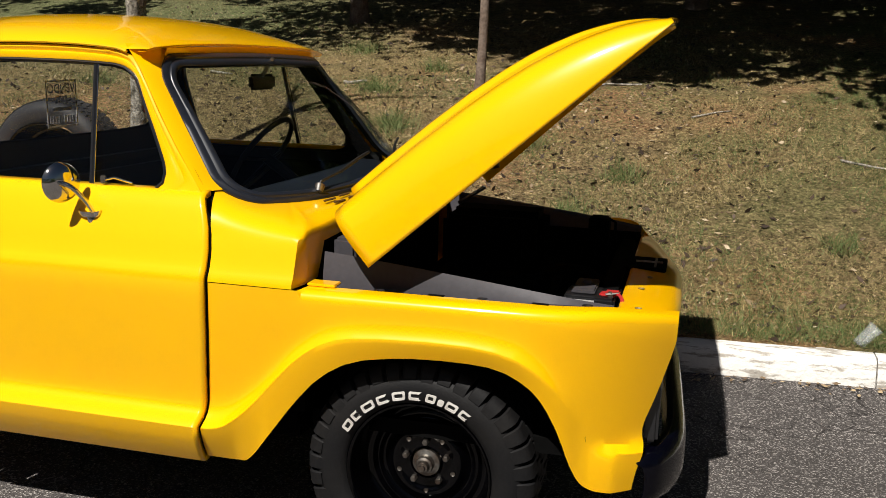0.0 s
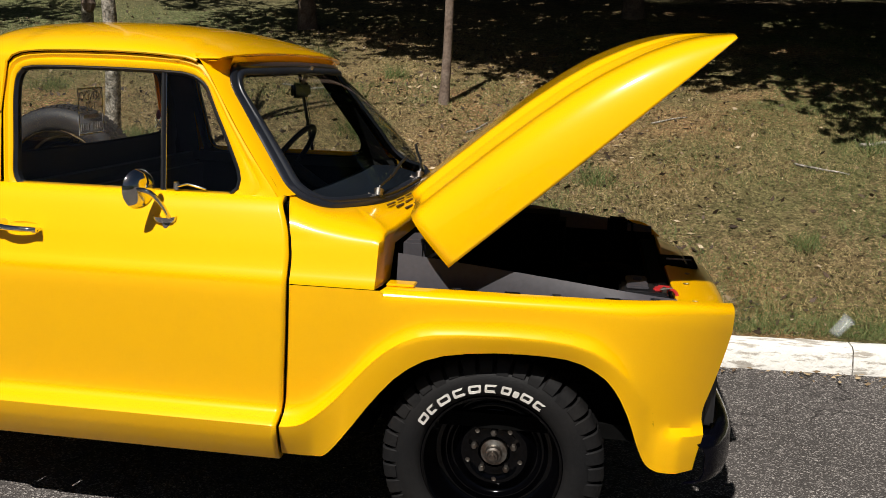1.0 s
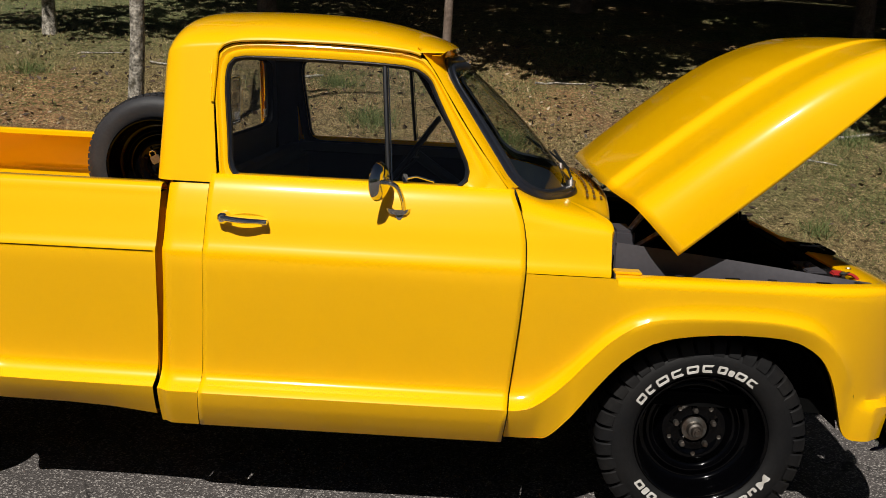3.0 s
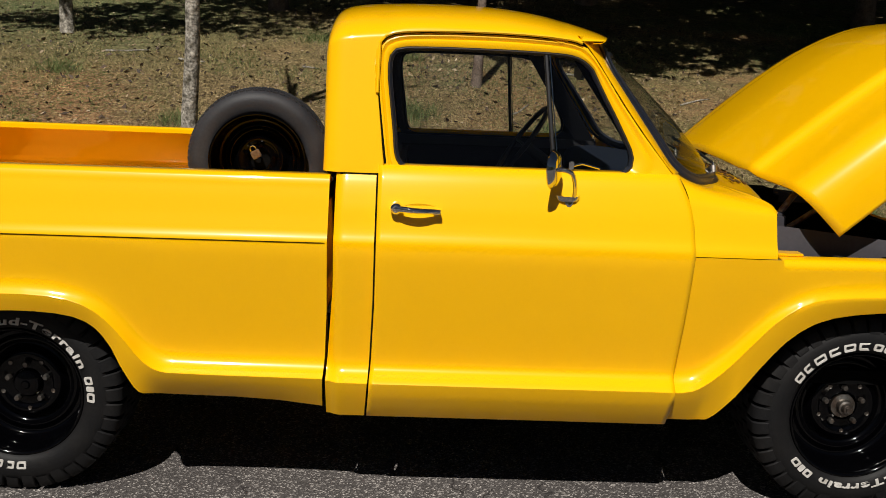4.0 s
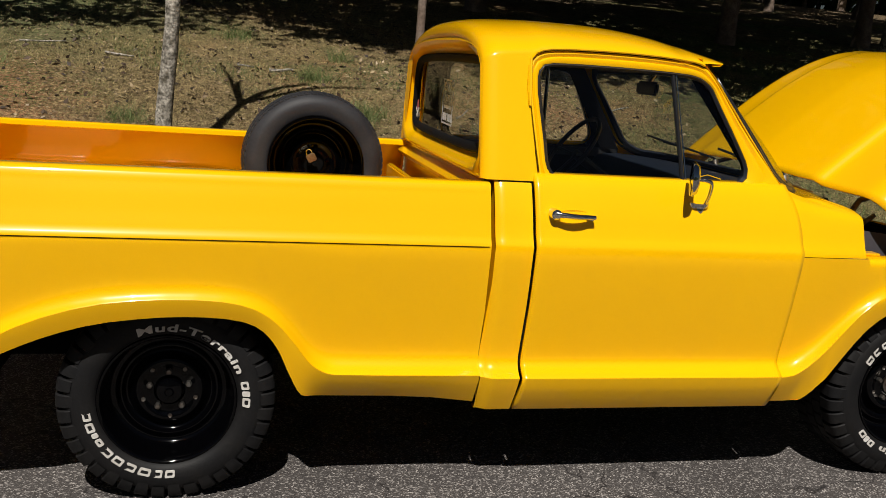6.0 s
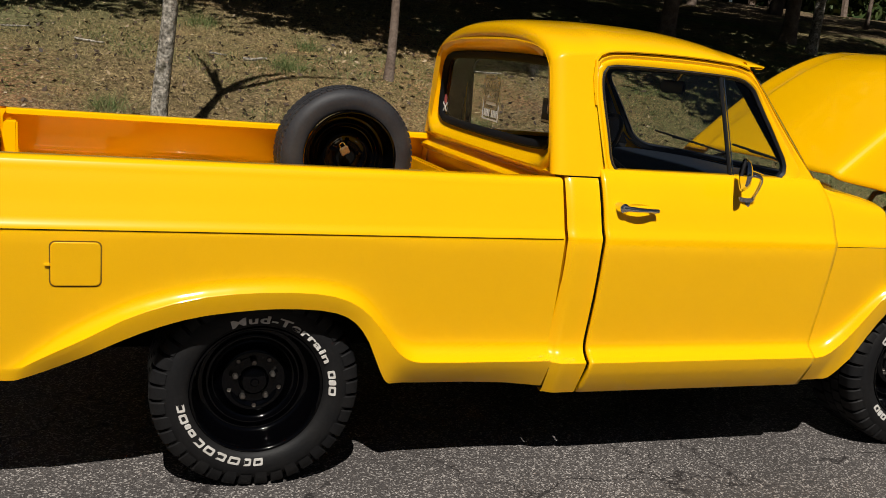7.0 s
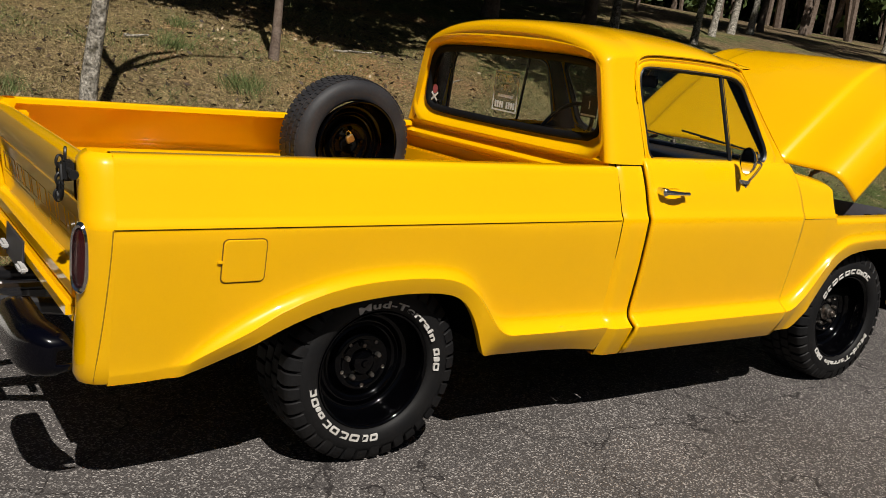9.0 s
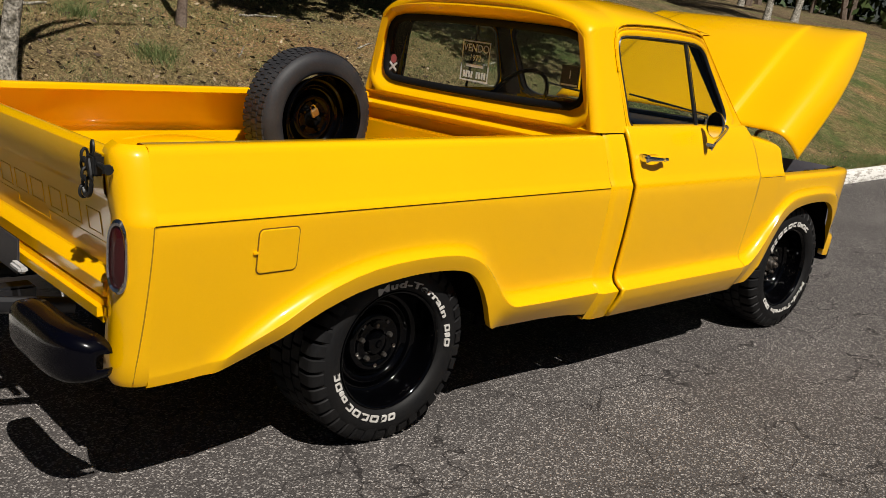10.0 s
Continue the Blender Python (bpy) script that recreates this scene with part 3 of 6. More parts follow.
seal_loop = grown(pane_loop, 0.014)
for side, door in enumerate(doors):
    flip = mirrored if side else (lambda bm: bm)
    part("window_frame", flip(ring([(seal_loop, 0.02), (seal_loop, 0.004), (blend(seal_loop, outer_loop, 0.25), -0.002), (blend(seal_loop, outer_loop, 0.45), -0.002), (blend(seal_loop, outer_loop, 0.55), 0.004), (blend(seal_loop, outer_loop, 0.8), -0.004), (outer_loop, -0.002), (outer_loop, 0.03)])), PAINT, door, sharp=40)
    part("window_seal", flip(ring([(seal_loop, 0.006), (blend(pane_loop, seal_loop, 0.6), 0.0), (pane_loop, 0.01), (pane_loop, 0.03)])), SEAL, door)
    part("window_pane", flip(sheet([[(x, YU(z) + 0.016, z) for x, z in pane_loop], [(MID[0], YU(MID[1]) + 0.016, MID[1])] * N], True)), GLASS, door).visible_shadow = False
    part("vent_post", flip(join(tube([(1.772, YU(1.58) + 0.012, 1.58), (1.81, YU(1.18) + 0.012, 1.18)], 0.0085, 8))), SATIN, door)
    part("chrome_strip", flip(tube([(1.784, YU(1.58) + 0.006, 1.58), (1.822, YU(1.18) + 0.006, 1.18)], 0.0022, 6)), CHROME, door)
    part("belt_trim", flip(tube([(x, -0.018, 1.178) for x in span(1.27, 2.08, 10)], 0.005, 6)), CHROME, door)
part("vent_latch", join(tube([(1.862, -0.02, 1.205), (1.90, -0.016, 1.215), (1.96, -0.01, 1.2)], 0.004, 6), box(1.855, 1.872, -0.026, -0.012, 1.195, 1.222, 0.003)), CHROME, doors[0])


def door_handle():
    rows = []
    for f in span(0, 1, 14):
        x = 1.285 + 0.148 * f
        w, h = 0.0085 + 0.004 * math.sin(math.pi * f), 0.0115 - 0.003 * f
        y = -0.128 - 0.012 * math.sin(math.pi * min(f * 1.2, 1))
        z = 1.062 - 0.007 * f
        rows.append([(x, y + w * math.cos(a), z + h * math.sin(a)) for a in (2 * math.pi * k / 12 for k in range(12))])
    bm = sheet(rows, True)
    cap(bm, rows[0])
    cap(bm, rows[-1][::-1])
    knob = moved(lathe([(0.0, -0.03), (0.012, -0.03), (0.018, -0.024), (0.02, -0.01), (0.019, 0.03)], 20), Matrix.Translation((1.29, -0.105, 1.061)))
    foot = box(1.41, 1.433, -0.13, -0.075, 1.045, 1.058, 0.004)
    return join(bm, knob, foot)


part("door_handle", door_handle(), CHROME, doors[0], "chrome push-button door handle")
part("handle_cup", moved(lathe([(0.0, 0.0), (0.9, 0.0), (1.0, -0.02)], 28), Matrix.Translation((1.365, -0.0905, 1.047)) @ Matrix.Diagonal((0.07, 0.06, 0.028, 1))), PAINT, doors[0])


MIRROR = (1.79, -0.125, 1.206)


def wing_mirror():
    head = moved(lathe([(0.0, -0.022), (0.03, -0.021), (0.05, -0.015), (0.06, -0.004), (0.064, 0.004), (0.062, 0.008), (0.056, 0.006)], 32), pose(*MIRROR, 0, 0, 68))
    face = moved(lathe([(0.0, 0.005), (0.057, 0.005)], 32), pose(*MIRROR, 0, 0, 68))
    arm = tube(smoothed([(1.80, -0.142, 1.207), (1.823, -0.158, 1.208), (1.849, -0.155, 1.198), (1.866, -0.115, 1.15), (1.868, -0.085, 1.112)], 2), 0.0075, 10)
    foot = moved(lathe([(0.0, 0.012), (0.9, 0.012), (1.0, 0.004), (1.0, -0.006)], 24), pose(1.848, -0.075, 1.112, -80, 0, 0) @ Matrix.Diagonal((0.04, 1, 0.022, 1)))
    stem = moved(lathe([(0.0, 0.0), (0.016, 0.0), (0.018, 0.03), (0.016, 0.035)], 16), pose(1.854, -0.07, 1.072, 90, 0, 0))
    return join(head, face, arm, foot, stem)


part("wing_mirror", wing_mirror(), CHROME, doors[0], "round chrome wing mirror on a bent arm", sharp=45)

# cab shell: rear pillars, the band over the doors and the roof in one skin
gap_loop = grown(outer_loop, 0.0075)
both("door_gap", lambda: ring([(grown(outer_loop, -0.004), 0.012), (grown(gap_loop, 0.004), 0.012)]), BLACK, truck)
gap_top = sorted([(x, z) for x, z in gap_loop if z > 1.40 and x < 2.0])
ROOF_TOP = smoothed([(1.04, 1.668), (1.042, 1.692), (1.056, 1.714), (1.10, 1.731), (1.20, 1.741), (1.38, 1.747), (1.60, 1.744), (1.80, 1.725), (1.95, 1.696), (2.06, 1.664), (2.10, 1.644)], 1)
SIDE_TOP = 1.607


def shell_start(x):
    """Height at which the shell begins over the door gap, or over the cab corner."""
    if x < gap_top[0][0] + 0.001:
        return 1.162
    return min(curve_at(gap_top, x), 1.63) if x < 1.90 else 1.612 + 0.004 * (x - 1.90) / 0.2


def shell():
    g0 = gap_top[0][0]
    xs = [1.04, 1.0405, 1.043, 1.048, 1.055, 1.065, 1.08, 1.10, 1.13, 1.16, 1.185, g0 - 0.0003, g0 + 0.0015] + [x for x, z in gap_top if g0 + 0.003 < x < 1.34][::1] + span(1.36, 2.0, 20) + [2.03, 2.05, 2.07, 2.085, 2.095, 2.10]
    rows = []
    gap_rear = sorted((z, x) for x, z in gap_loop if x < MID[0] and 1.17 < z < 1.45)
    for x in xs:
        zs = shell_start(x)
        ze = max(SIDE_TOP, zs) if x < 1.90 else zs
        if x < 1.34:
            ze -= 0.025 * ((1.34 - x) / 0.30) ** 1.6
        if x < 1.11:
            ze -= 0.022 * ((1.11 - x) / 0.07) ** 2
        zt = max(curve_at(ROOF_TOP, x), ze + 0.008)
        back = min(1, max(0, (1.10 - x) / 0.06))
        tuck = 0.04 * (1 - math.sqrt(1 - back * back))
        low = [(YU(z) - 0.006 + tuck, z) for z in span(zs, ze, 12)] if ze - zs > 1e-4 else [(YU(ze) - 0.006 + tuck, ze)] * 12
        y0 = low[-1][0]
        half = CY - y0
        front = max(0, (x - 1.6) / 0.5)
        row = []
        for y, z in low[:-1]:
            xw = x
            if 1.10 < x < g0 + 0.0012 and z < 1.45:
                xw = 1.10 + (x - 1.10) * (curve_at(gap_rear, z) - 1.10) / (g0 - 1.10)
            row.append((xw - 0.13 * front, y, z))
        side_x = [q[0] for q in row]
        for k in range(45):
            v = math.sin(math.pi * (k / 44 - 0.5))
            row.append((x - 0.13 * front * (0.66 + 0.34 * abs(v) ** 5), CY + v * half, ze + (zt - ze) * (1 - abs(v) ** 2.6) ** 0.62))
        for (y, z), xw in zip(low[:-1][::-1], side_x[::-1]):
            row.append((xw, 2 * CY - y, z))
        rows.append(row)
    rows.insert(0, [(q[0] + 0.012, q[1] + (0.035 if q[1] < CY else -0.035) * min(1, abs(q[1] - CY) / 0.6), q[2] - (0.02 if q[2] > 1.6 else 0)) for q in rows[0]])
    rows.append([(q[0] - 0.012, q[1], q[2] - 0.008) for q in rows[-1]])
    rows.append([(q[0] - 0.03, q[1], q[2] - 0.002) for q in rows[-1]])
    return sheet(rows)


shell_bm = shell()
bmesh.ops.remove_doubles(shell_bm, verts=shell_bm.verts, dist=1e-5)
part("cab_shell", shell_bm, PAINT, truck, "rounded yellow cab roof and rear pillars", sharp=40)
both("drip_rail", lambda: tube([(x, YU(z) - 0.011, z) for x, z in [q for q in gap_top if q[0] < 1.91]], 0.0055, 6), PAINT, truck)


def roof_edge(x):
    return max(SIDE_TOP, shell_start(x)) if x < 1.90 else 1.60


# windshield
WS_LOW, WS_TOP, WS_R, WS_HALF = 1.138, 1.60, 0.095, 0.75


def rounded_rect(x0, x1, z0, z1, r, n=5):
    pts = []
    for cx, cz, a0 in ((x1 - r, z1 - r, 0), (x0 + r, z1 - r, 90), (x0 + r, z0 + r, 180), (x1 - r, z0 + r, 270)):
        pts += [(cx + r * math.cos(radians(a0 + 90 * k / n)), cz + r * math.sin(radians(a0 + 90 * k / n))) for k in range(n + 1)]
    return pts


def ws_edge(z):
    return 2.232 - (z - 1.165) * 0.665, 0.036 + (z - 1.165) * 0.25


def ws_in(d):
    """How far the rounded corner keeps from the side, d from the end."""
    return 0.0 if d >= WS_R else WS_R - math.sqrt(max(0, WS_R ** 2 - (WS_R - d) ** 2))


def ws_lim(z):
    return 1 - ws_in(min(z - WS_LOW, WS_TOP - z)) / WS_HALF


def ws(u, z):
    """u from -1 (near side) to 1."""
    xe, ye = ws_edge(z)
    f = (z - WS_LOW) / (WS_TOP - WS_LOW)
    bulge = 0.24 - 0.175 * f * f
    return Vector((xe + bulge * (1 - abs(u) ** 4.6), CY + u * (CY - ye), z + 0.012 * (1 - u * u) * (2 * f - 1)))


def ws_out(u, z, lift):
    k = min(1, abs(u)) ** 4
    return ws(u, z) + lift * Vector((0.83 - 0.5 * k, math.copysign(0.78 * k, u), 0.5)).normalized()


def ws_loop(inset, scale=1.0):
    """A rounded loop on the windshield's surface, as (u, z)."""
    pts = rounded_rect(-WS_HALF + inset, WS_HALF - inset, WS_LOW + inset, WS_TOP - inset, max(0.03, WS_R - inset * 0.8), 7)
    out = []
    for (a, b), (c, d) in zip(pts, pts[1:] + pts[:1]):
        m = max(1, round(math.hypot(c - a, d - b) / 0.045)) if math.hypot(c - a, d - b) > 0.1 else 1
        m = 30 if m > 12 else (8 if m > 1 else 1)
        out += [(a + (c - a) * k / m, b + (d - b) * k / m) for k in range(m)]
    zc = (WS_LOW + WS_TOP) / 2
    return [(s * scale / WS_HALF, zc + (z - zc) * scale) for s, z in out]


part("windshield", sheet([[ws(u, z) for u, z in ws_loop(0.036, k)] for k in (1, 0.85, 0.7, 0.55, 0.4, 0.25, 0.1, 0.01)], True), SHIELD, truck, "wrap-around tinted windshield").visible_shadow = False
part("windshield_seal", sheet([[ws_out(u, z, lift) for u, z in ws_loop(inset)] for inset, lift in ((0.0, -0.006), (0.0, 0.004), (0.004, 0.010), (0.016, 0.011), (0.019, 0.006), (0.022, 0.006), (0.026, 0.010), (0.034, 0.008), (0.039, 0.002), (0.039, -0.012))], True), SEAL, truck, "thick black rubber windshield seal", sharp=50)


def a_pillar():
    """From the door gap forward to behind the windshield's rounded edge."""
    rows = []
    for z in span(1.19, 1.632, 25):
        xd = curve_at([(1.138, 2.242), (1.165, 2.229), (1.213, 2.186), (1.27, 2.142), (1.37, 2.068), (1.50, 1.98), (1.55, 1.948), (1.605, 1.905), (1.63, 1.88)], z)
        zz = min(max(z, WS_LOW), WS_TOP)
        q = ws(-ws_lim(zz) * 0.985, zz)
        x0, y0 = xd - 0.0005, YU(z) - 0.004
        x1, y1 = q.x + 0.004, q.y + 0.006
        rows.append([(x0, y0 + 0.03, z)] + [(x0 + (x1 - x0) * f, y0 + (y1 - y0) * f - 0.010 * math.sin(math.pi * f), z) for f in span(0, 1, 11)])
    return sheet(rows)


both("a_pillar", a_pillar, PAINT, truck, sharp=60)


def header():
    """Closes the roof's front edge down to the windshield."""
    rows = []
    for u in span(-1, 1, 41):
        q = ws(u * 0.93, WS_TOP - 0.006)
        v = (q.y - CY) / (CY - 0.09)
        xf = 2.085 - 0.13 * (0.66 + 0.34 * min(1, abs(v)) ** 5)
        rows.append([(q.x - 0.004, q.y, q.z - 0.004), (q.x + (xf - q.x) * 0.6, q.y, 1.612), (xf, q.y, 1.616 + 0.02 * (1 - v * v))])
    return sheet(rows)


part("windshield_header", header(), PAINT, truck)

# cowl: from the windshield's lower edge over the shoulder and down its sides, with the folded front flange
def cowl_rows():
    rows = []
    for u in span(-1, -0.80, 16) + [-0.798, -0.793, -0.787] + span(-0.78, 0, 20):
        w = ws(u * 0.99, WS_LOW + min(0.075, ws_in((1 - abs(u) * 0.985) * WS_HALF)) + 0.008)
        g = (u + 1) / 0.20
        if g <= 1.0001:
            bx, by, bz = curve_at(DOOR_FRONT, 1.07) + 0.0035, curve_at(CAB_Y, 1.07), 1.07
            bx += (2.548 - bx) * g
            c = Vector((bx + (w.x - bx) * 0.3, -0.051 + 0.014 * g, 1.160 - 0.038 * g))
            down = [(curve_at(DOOR_FRONT, z) + 0.0035 + (2.548 - curve_at(DOOR_FRONT, z) - 0.0035) * g, curve_at(CAB_Y, z), z) for z in span(1.058, 0.9335, 10)]
        else:
            h = max(0, (u + 0.78) / 0.78)
            by = -0.05 if u < -0.795 else (-0.02 if u < -0.79 else (0.02 if u < -0.783 else 0.06 + (CY - 0.06) * h))
            near = u < -0.77
            bx, bz = 2.556 + 0.055 * (1 - (1 - h) ** 2), (1.09 if by > -0.03 else 1.08) + 0.035 * min(1, h * 2)
            c = Vector((bx - 0.012, by + 0.01, bz + 0.026))
            foot = 0.9335 if near else bz - 0.05
            down = [(bx + 0.002, by, z) for z in span(bz - 0.012, foot, 10)]
        b = Vector((bx, by, bz))
        rows.append([w * (1 - t) ** 2 + c * (2 * t * (1 - t)) + b * t * t for t in span(0, 1, 12)] + down)
    return rows


def cowl_half():
    return sheet(cowl_rows())


cowl = both("cowl", cowl_half, PAINT, truck, sharp=38)[0]
part("firewall", box(2.50, 2.53, 0.02, 1.60, 0.5, 1.07), BLACK, truck)

# front fenders
lobe = lambda x, z: -0.036 * min(1, max(0, (x - 3.43) / 0.07)) * min(1, max(0, (0.522 - z) / 0.022))
fender_plan = lambda x: 0.215 * max(0, (x - 3.22) / 0.44) ** 2.3 + 0.025 * max(0, min(1, (x - 2.5) / 0.8))
FEND_Y = [(z, y) for z, y in CAB_Y]
fender_roll = [(0.004, 0.012), (0.014, 0.022), (0.03, 0.026), (0.07, 0.027), (0.074, 0.018), (0.085, 0.016)]
make_fender = lambda: skin(lambda z: curve_at(DOOR_FRONT, z) + 0.006, lambda z: curve_at(FENDER_FRONT, z), 120, FRONT_LOW, FRONT_CREASE, FEND_Y, lambda x: 0.931 if x < 2.556 else (0.905 if x < 3.4 else 0.905 - 0.046 * ((x - 3.4) / 0.26) ** 1.6), lambda x: min(max((3.44 - x) / 0.24, 0), 1), fender_plan, fender_roll, lambda x: 0.0 if x < 2.556 else 1.0)


def lobed():
    """The lower front corner swells out under a small ledge."""
    bm = make_fender()
    for v in bm.verts:
        v.co.y += lobe(v.co.x, v.co.z)
    return bm


fenders = both("front_fender", lobed, PAINT, truck, sharp=40)
# the far corner is pushed back a little
for v in fenders[1].data.vertices:
    k = min(1, max(0, (v.co.x - 3.40) / 0.26))
    v.co.x -= 0.11 * k * k * (3 - 2 * k)
    v.co.z -= 0.03 * k


def nose():
    """The header panel between the fenders, in front of the engine bay."""
    rows = []
    for u in span(-1, 1, 31):
        y = CY + u * 0.70
        xf = 3.662 - (0.05 * abs(u) ** 5 if u < 0 else 0.12 * u ** 1.3)
        rows.append([(x, y, z) for x, z in ((3.475, 0.84), (3.477, 0.898), (3.485, 0.903), (xf - 0.08, 0.893), (xf - 0.035, 0.883), (xf - 0.01, 0.868), (xf, 0.845), (xf - 0.01, 0.78), (xf - 0.04, 0.76))])
    return sheet(rows, flip=True)


part("nose_panel", nose(), PAINT, truck, sharp=40)
part("grille", box(3.58, 3.62, 0.12, 1.50, 0.50, 0.78, 0.01), SATIN, truck)
part("front_valance", box(3.44, 3.50, 0.16, 1.46, 0.38, 0.52, 0.02), BLACK, truck)


def bumper(x, sign, z0, z1, y0, y1, deep):
    """A pressed bumper with rounded wrapping ends."""
    rows = []
    for k in range(25):
        u = -1 + 2 * k / 24
        y = (y0 + y1) / 2 + u * (y1 - y0) / 2
        back = deep * abs(u) ** 6 + (0.035 * (u + 0.7) if sign > 0 and u > -0.7 else 0.0)
        h = 1 - 0.25 * abs(u) ** 8
        mid = (z0 + z1) / 2
        row = []
        for o, z in ((-0.05, -0.5), (-0.012, -0.47), (0.006, -0.38), (0.015, -0.2), (0.015, 0.2), (0.006, 0.38), (-0.012, 0.47), (-0.05, 0.5)):
            row.append((x + sign * (o - back), y, mid + z * (z1 - z0) * h))
        rows.append(row)
    return sheet(rows, flip=sign > 0)


part("front_bumper", bumper(3.70, 1, 0.305, 0.495, 0.04, 1.58, 0.12), BUMPER, truck, "dark glossy front bumper", sharp=40, solid=0.006)


def half_bumper():
    """One half of the rear bumper: a flat-faced pressed bar with rounded ends that wraps towards the corner."""
    rows = []
    for u in [-1, -0.985, -0.96, -0.92, -0.86] + span(-0.78, 0.78, 13) + [0.86, 0.92, 0.96, 0.985, 1]:
        y = 0.145 + u * 0.235
        r = max(0.0, 1 - abs(u) ** 7) ** 0.5
        wrap = 0.05 * max(0, -u) ** 3
        row = [(-1.135 + wrap, y, 0.545 - 0.070 * (0.3 + 0.7 * r))]
        for m in range(15):
            a = math.pi * m / 14 - math.pi / 2
            c, n = math.cos(a), math.sin(a)
            row.append((-1.165 + wrap - 0.065 * (0.25 + 0.75 * r) * c ** 0.45, y, 0.545 + 0.072 * (0.3 + 0.7 * r) * math.copysign(abs(n) ** 0.6, n)))
        row.append((-1.135 + wrap, y, 0.545 + 0.070 * (0.3 + 0.7 * r)))
        rows.append(row)
    return sheet(rows, flip=True)


both("rear_bumper", half_bumper, BUMPER, truck, "glossy black half of the rear bumper", sharp=50, solid=0.006)

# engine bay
# bay parts all take the near-black colour that holds the bay's shade
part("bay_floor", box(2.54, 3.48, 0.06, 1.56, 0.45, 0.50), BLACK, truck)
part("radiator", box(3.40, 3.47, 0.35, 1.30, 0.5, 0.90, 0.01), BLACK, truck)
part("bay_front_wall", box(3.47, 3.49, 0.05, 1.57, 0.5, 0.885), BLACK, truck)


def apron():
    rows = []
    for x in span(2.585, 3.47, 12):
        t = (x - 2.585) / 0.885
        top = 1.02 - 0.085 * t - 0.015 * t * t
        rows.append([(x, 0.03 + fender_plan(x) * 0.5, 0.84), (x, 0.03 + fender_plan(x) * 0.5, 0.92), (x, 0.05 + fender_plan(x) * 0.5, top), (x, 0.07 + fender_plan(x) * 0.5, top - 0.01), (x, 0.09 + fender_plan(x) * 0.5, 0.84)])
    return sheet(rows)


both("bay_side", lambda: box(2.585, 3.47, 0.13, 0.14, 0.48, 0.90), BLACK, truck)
both("inner_apron", apron, GREY, truck, "dark grey inner fender plate", sharp=30)

# hood, propped open
HOOD_A = radians(41.2)
HS, HN = Vector((math.cos(HOOD_A), 0, math.sin(HOOD_A))), Vector((-math.sin(HOOD_A), 0, math.cos(HOOD_A)))
HOOD_P = smoothed([(0, 0), (0.004, 0.05), (0.012, 0.10), (0.026, 0.150), (0.05, 0.187), (0.085, 0.208), (0.13, 0.217), (0.2, 0.222), (0.3, 0.236), (0.338, 0.244), (0.352, 0.252), (0.366, 0.268), (0.38, 0.275), (0.42, 0.279), (0.6, 0.291), (0.74, 0.299), (0.87, 0.302)], 1)
HOOD_F = smoothed([(-1, 1.0), (0, 1.0), (0.42, 0.95), (0.67, 0.84), (0.81, 0.69), (0.88, 0.59), (0.97, 0.42), (1.04, 0.22), (1.08, 0.06), (1.12, 0.03)], 1)


def hood():
    rows = []
    for f in span(0, 1, 40):
        f = 1 - (1 - f) ** 1.25
        row = []
        pts = [(dy, n, 1) for dy, n in HOOD_P] + [(dy, n, -1) for dy, n in HOOD_P[-2::-1]]
        for dy, n, side in pts:
            n = n if side > 0 else max(n, 0.04)
            s0 = -0.05 * n - 0.03 * min(1, dy / 0.45) ** 1.5
            s = s0 + (1.08 + 0.015 * min(1, dy / 0.6) - s0) * f
            y0 = -0.057 + 0.125 * max(0, (s - 0.25) / 0.84) ** 2.2
            q = Vector((2.768, 0, 1.006)) + HS * s + HN * (n * 0.93 * curve_at(HOOD_F, s) + 0.035 * (dy / 0.87 * 0.5 if side > 0 else 1 - dy / 0.87 * 0.5) ** 1.5 * max(0, s))
            y = y0 + dy * (CY - y0) / 0.87
            q.y = y if side > 0 else 2 * CY - y
            q.z += 0.012 * (q.y + 0.057)    # the hinges hold it level
            row.append(q)
        rows.append(row)
    return sheet(rows)


part("hood", hood(), PAINT, truck, "yellow hood propped open, with pressed ridges", sharp=40, solid=0.007)
both("hood_hinge", lambda: join(tube([(2.60, 0.16, 0.98), (2.70, 0.17, 1.12), (2.84, 0.17, 1.16)], 0.012, 6), tube([(2.66, 0.16, 0.98), (2.78, 0.17, 1.06)], 0.010, 6)), STEEL, truck)

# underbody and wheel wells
# near-black sheets and boxes carry the shade under the body
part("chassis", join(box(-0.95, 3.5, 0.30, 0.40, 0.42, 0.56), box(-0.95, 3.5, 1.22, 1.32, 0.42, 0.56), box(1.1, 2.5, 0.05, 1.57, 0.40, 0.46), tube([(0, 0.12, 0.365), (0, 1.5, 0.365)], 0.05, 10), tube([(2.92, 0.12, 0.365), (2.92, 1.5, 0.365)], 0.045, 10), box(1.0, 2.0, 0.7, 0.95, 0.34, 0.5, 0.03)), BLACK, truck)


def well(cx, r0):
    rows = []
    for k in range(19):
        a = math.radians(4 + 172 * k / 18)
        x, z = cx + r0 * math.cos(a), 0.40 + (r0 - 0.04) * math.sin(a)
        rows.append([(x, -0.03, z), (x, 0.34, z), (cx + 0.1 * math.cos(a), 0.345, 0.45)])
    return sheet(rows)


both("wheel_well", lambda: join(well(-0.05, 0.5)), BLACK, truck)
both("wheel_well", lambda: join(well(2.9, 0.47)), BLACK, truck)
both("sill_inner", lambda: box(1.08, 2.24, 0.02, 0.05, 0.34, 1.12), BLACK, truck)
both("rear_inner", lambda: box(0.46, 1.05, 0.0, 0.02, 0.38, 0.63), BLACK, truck)
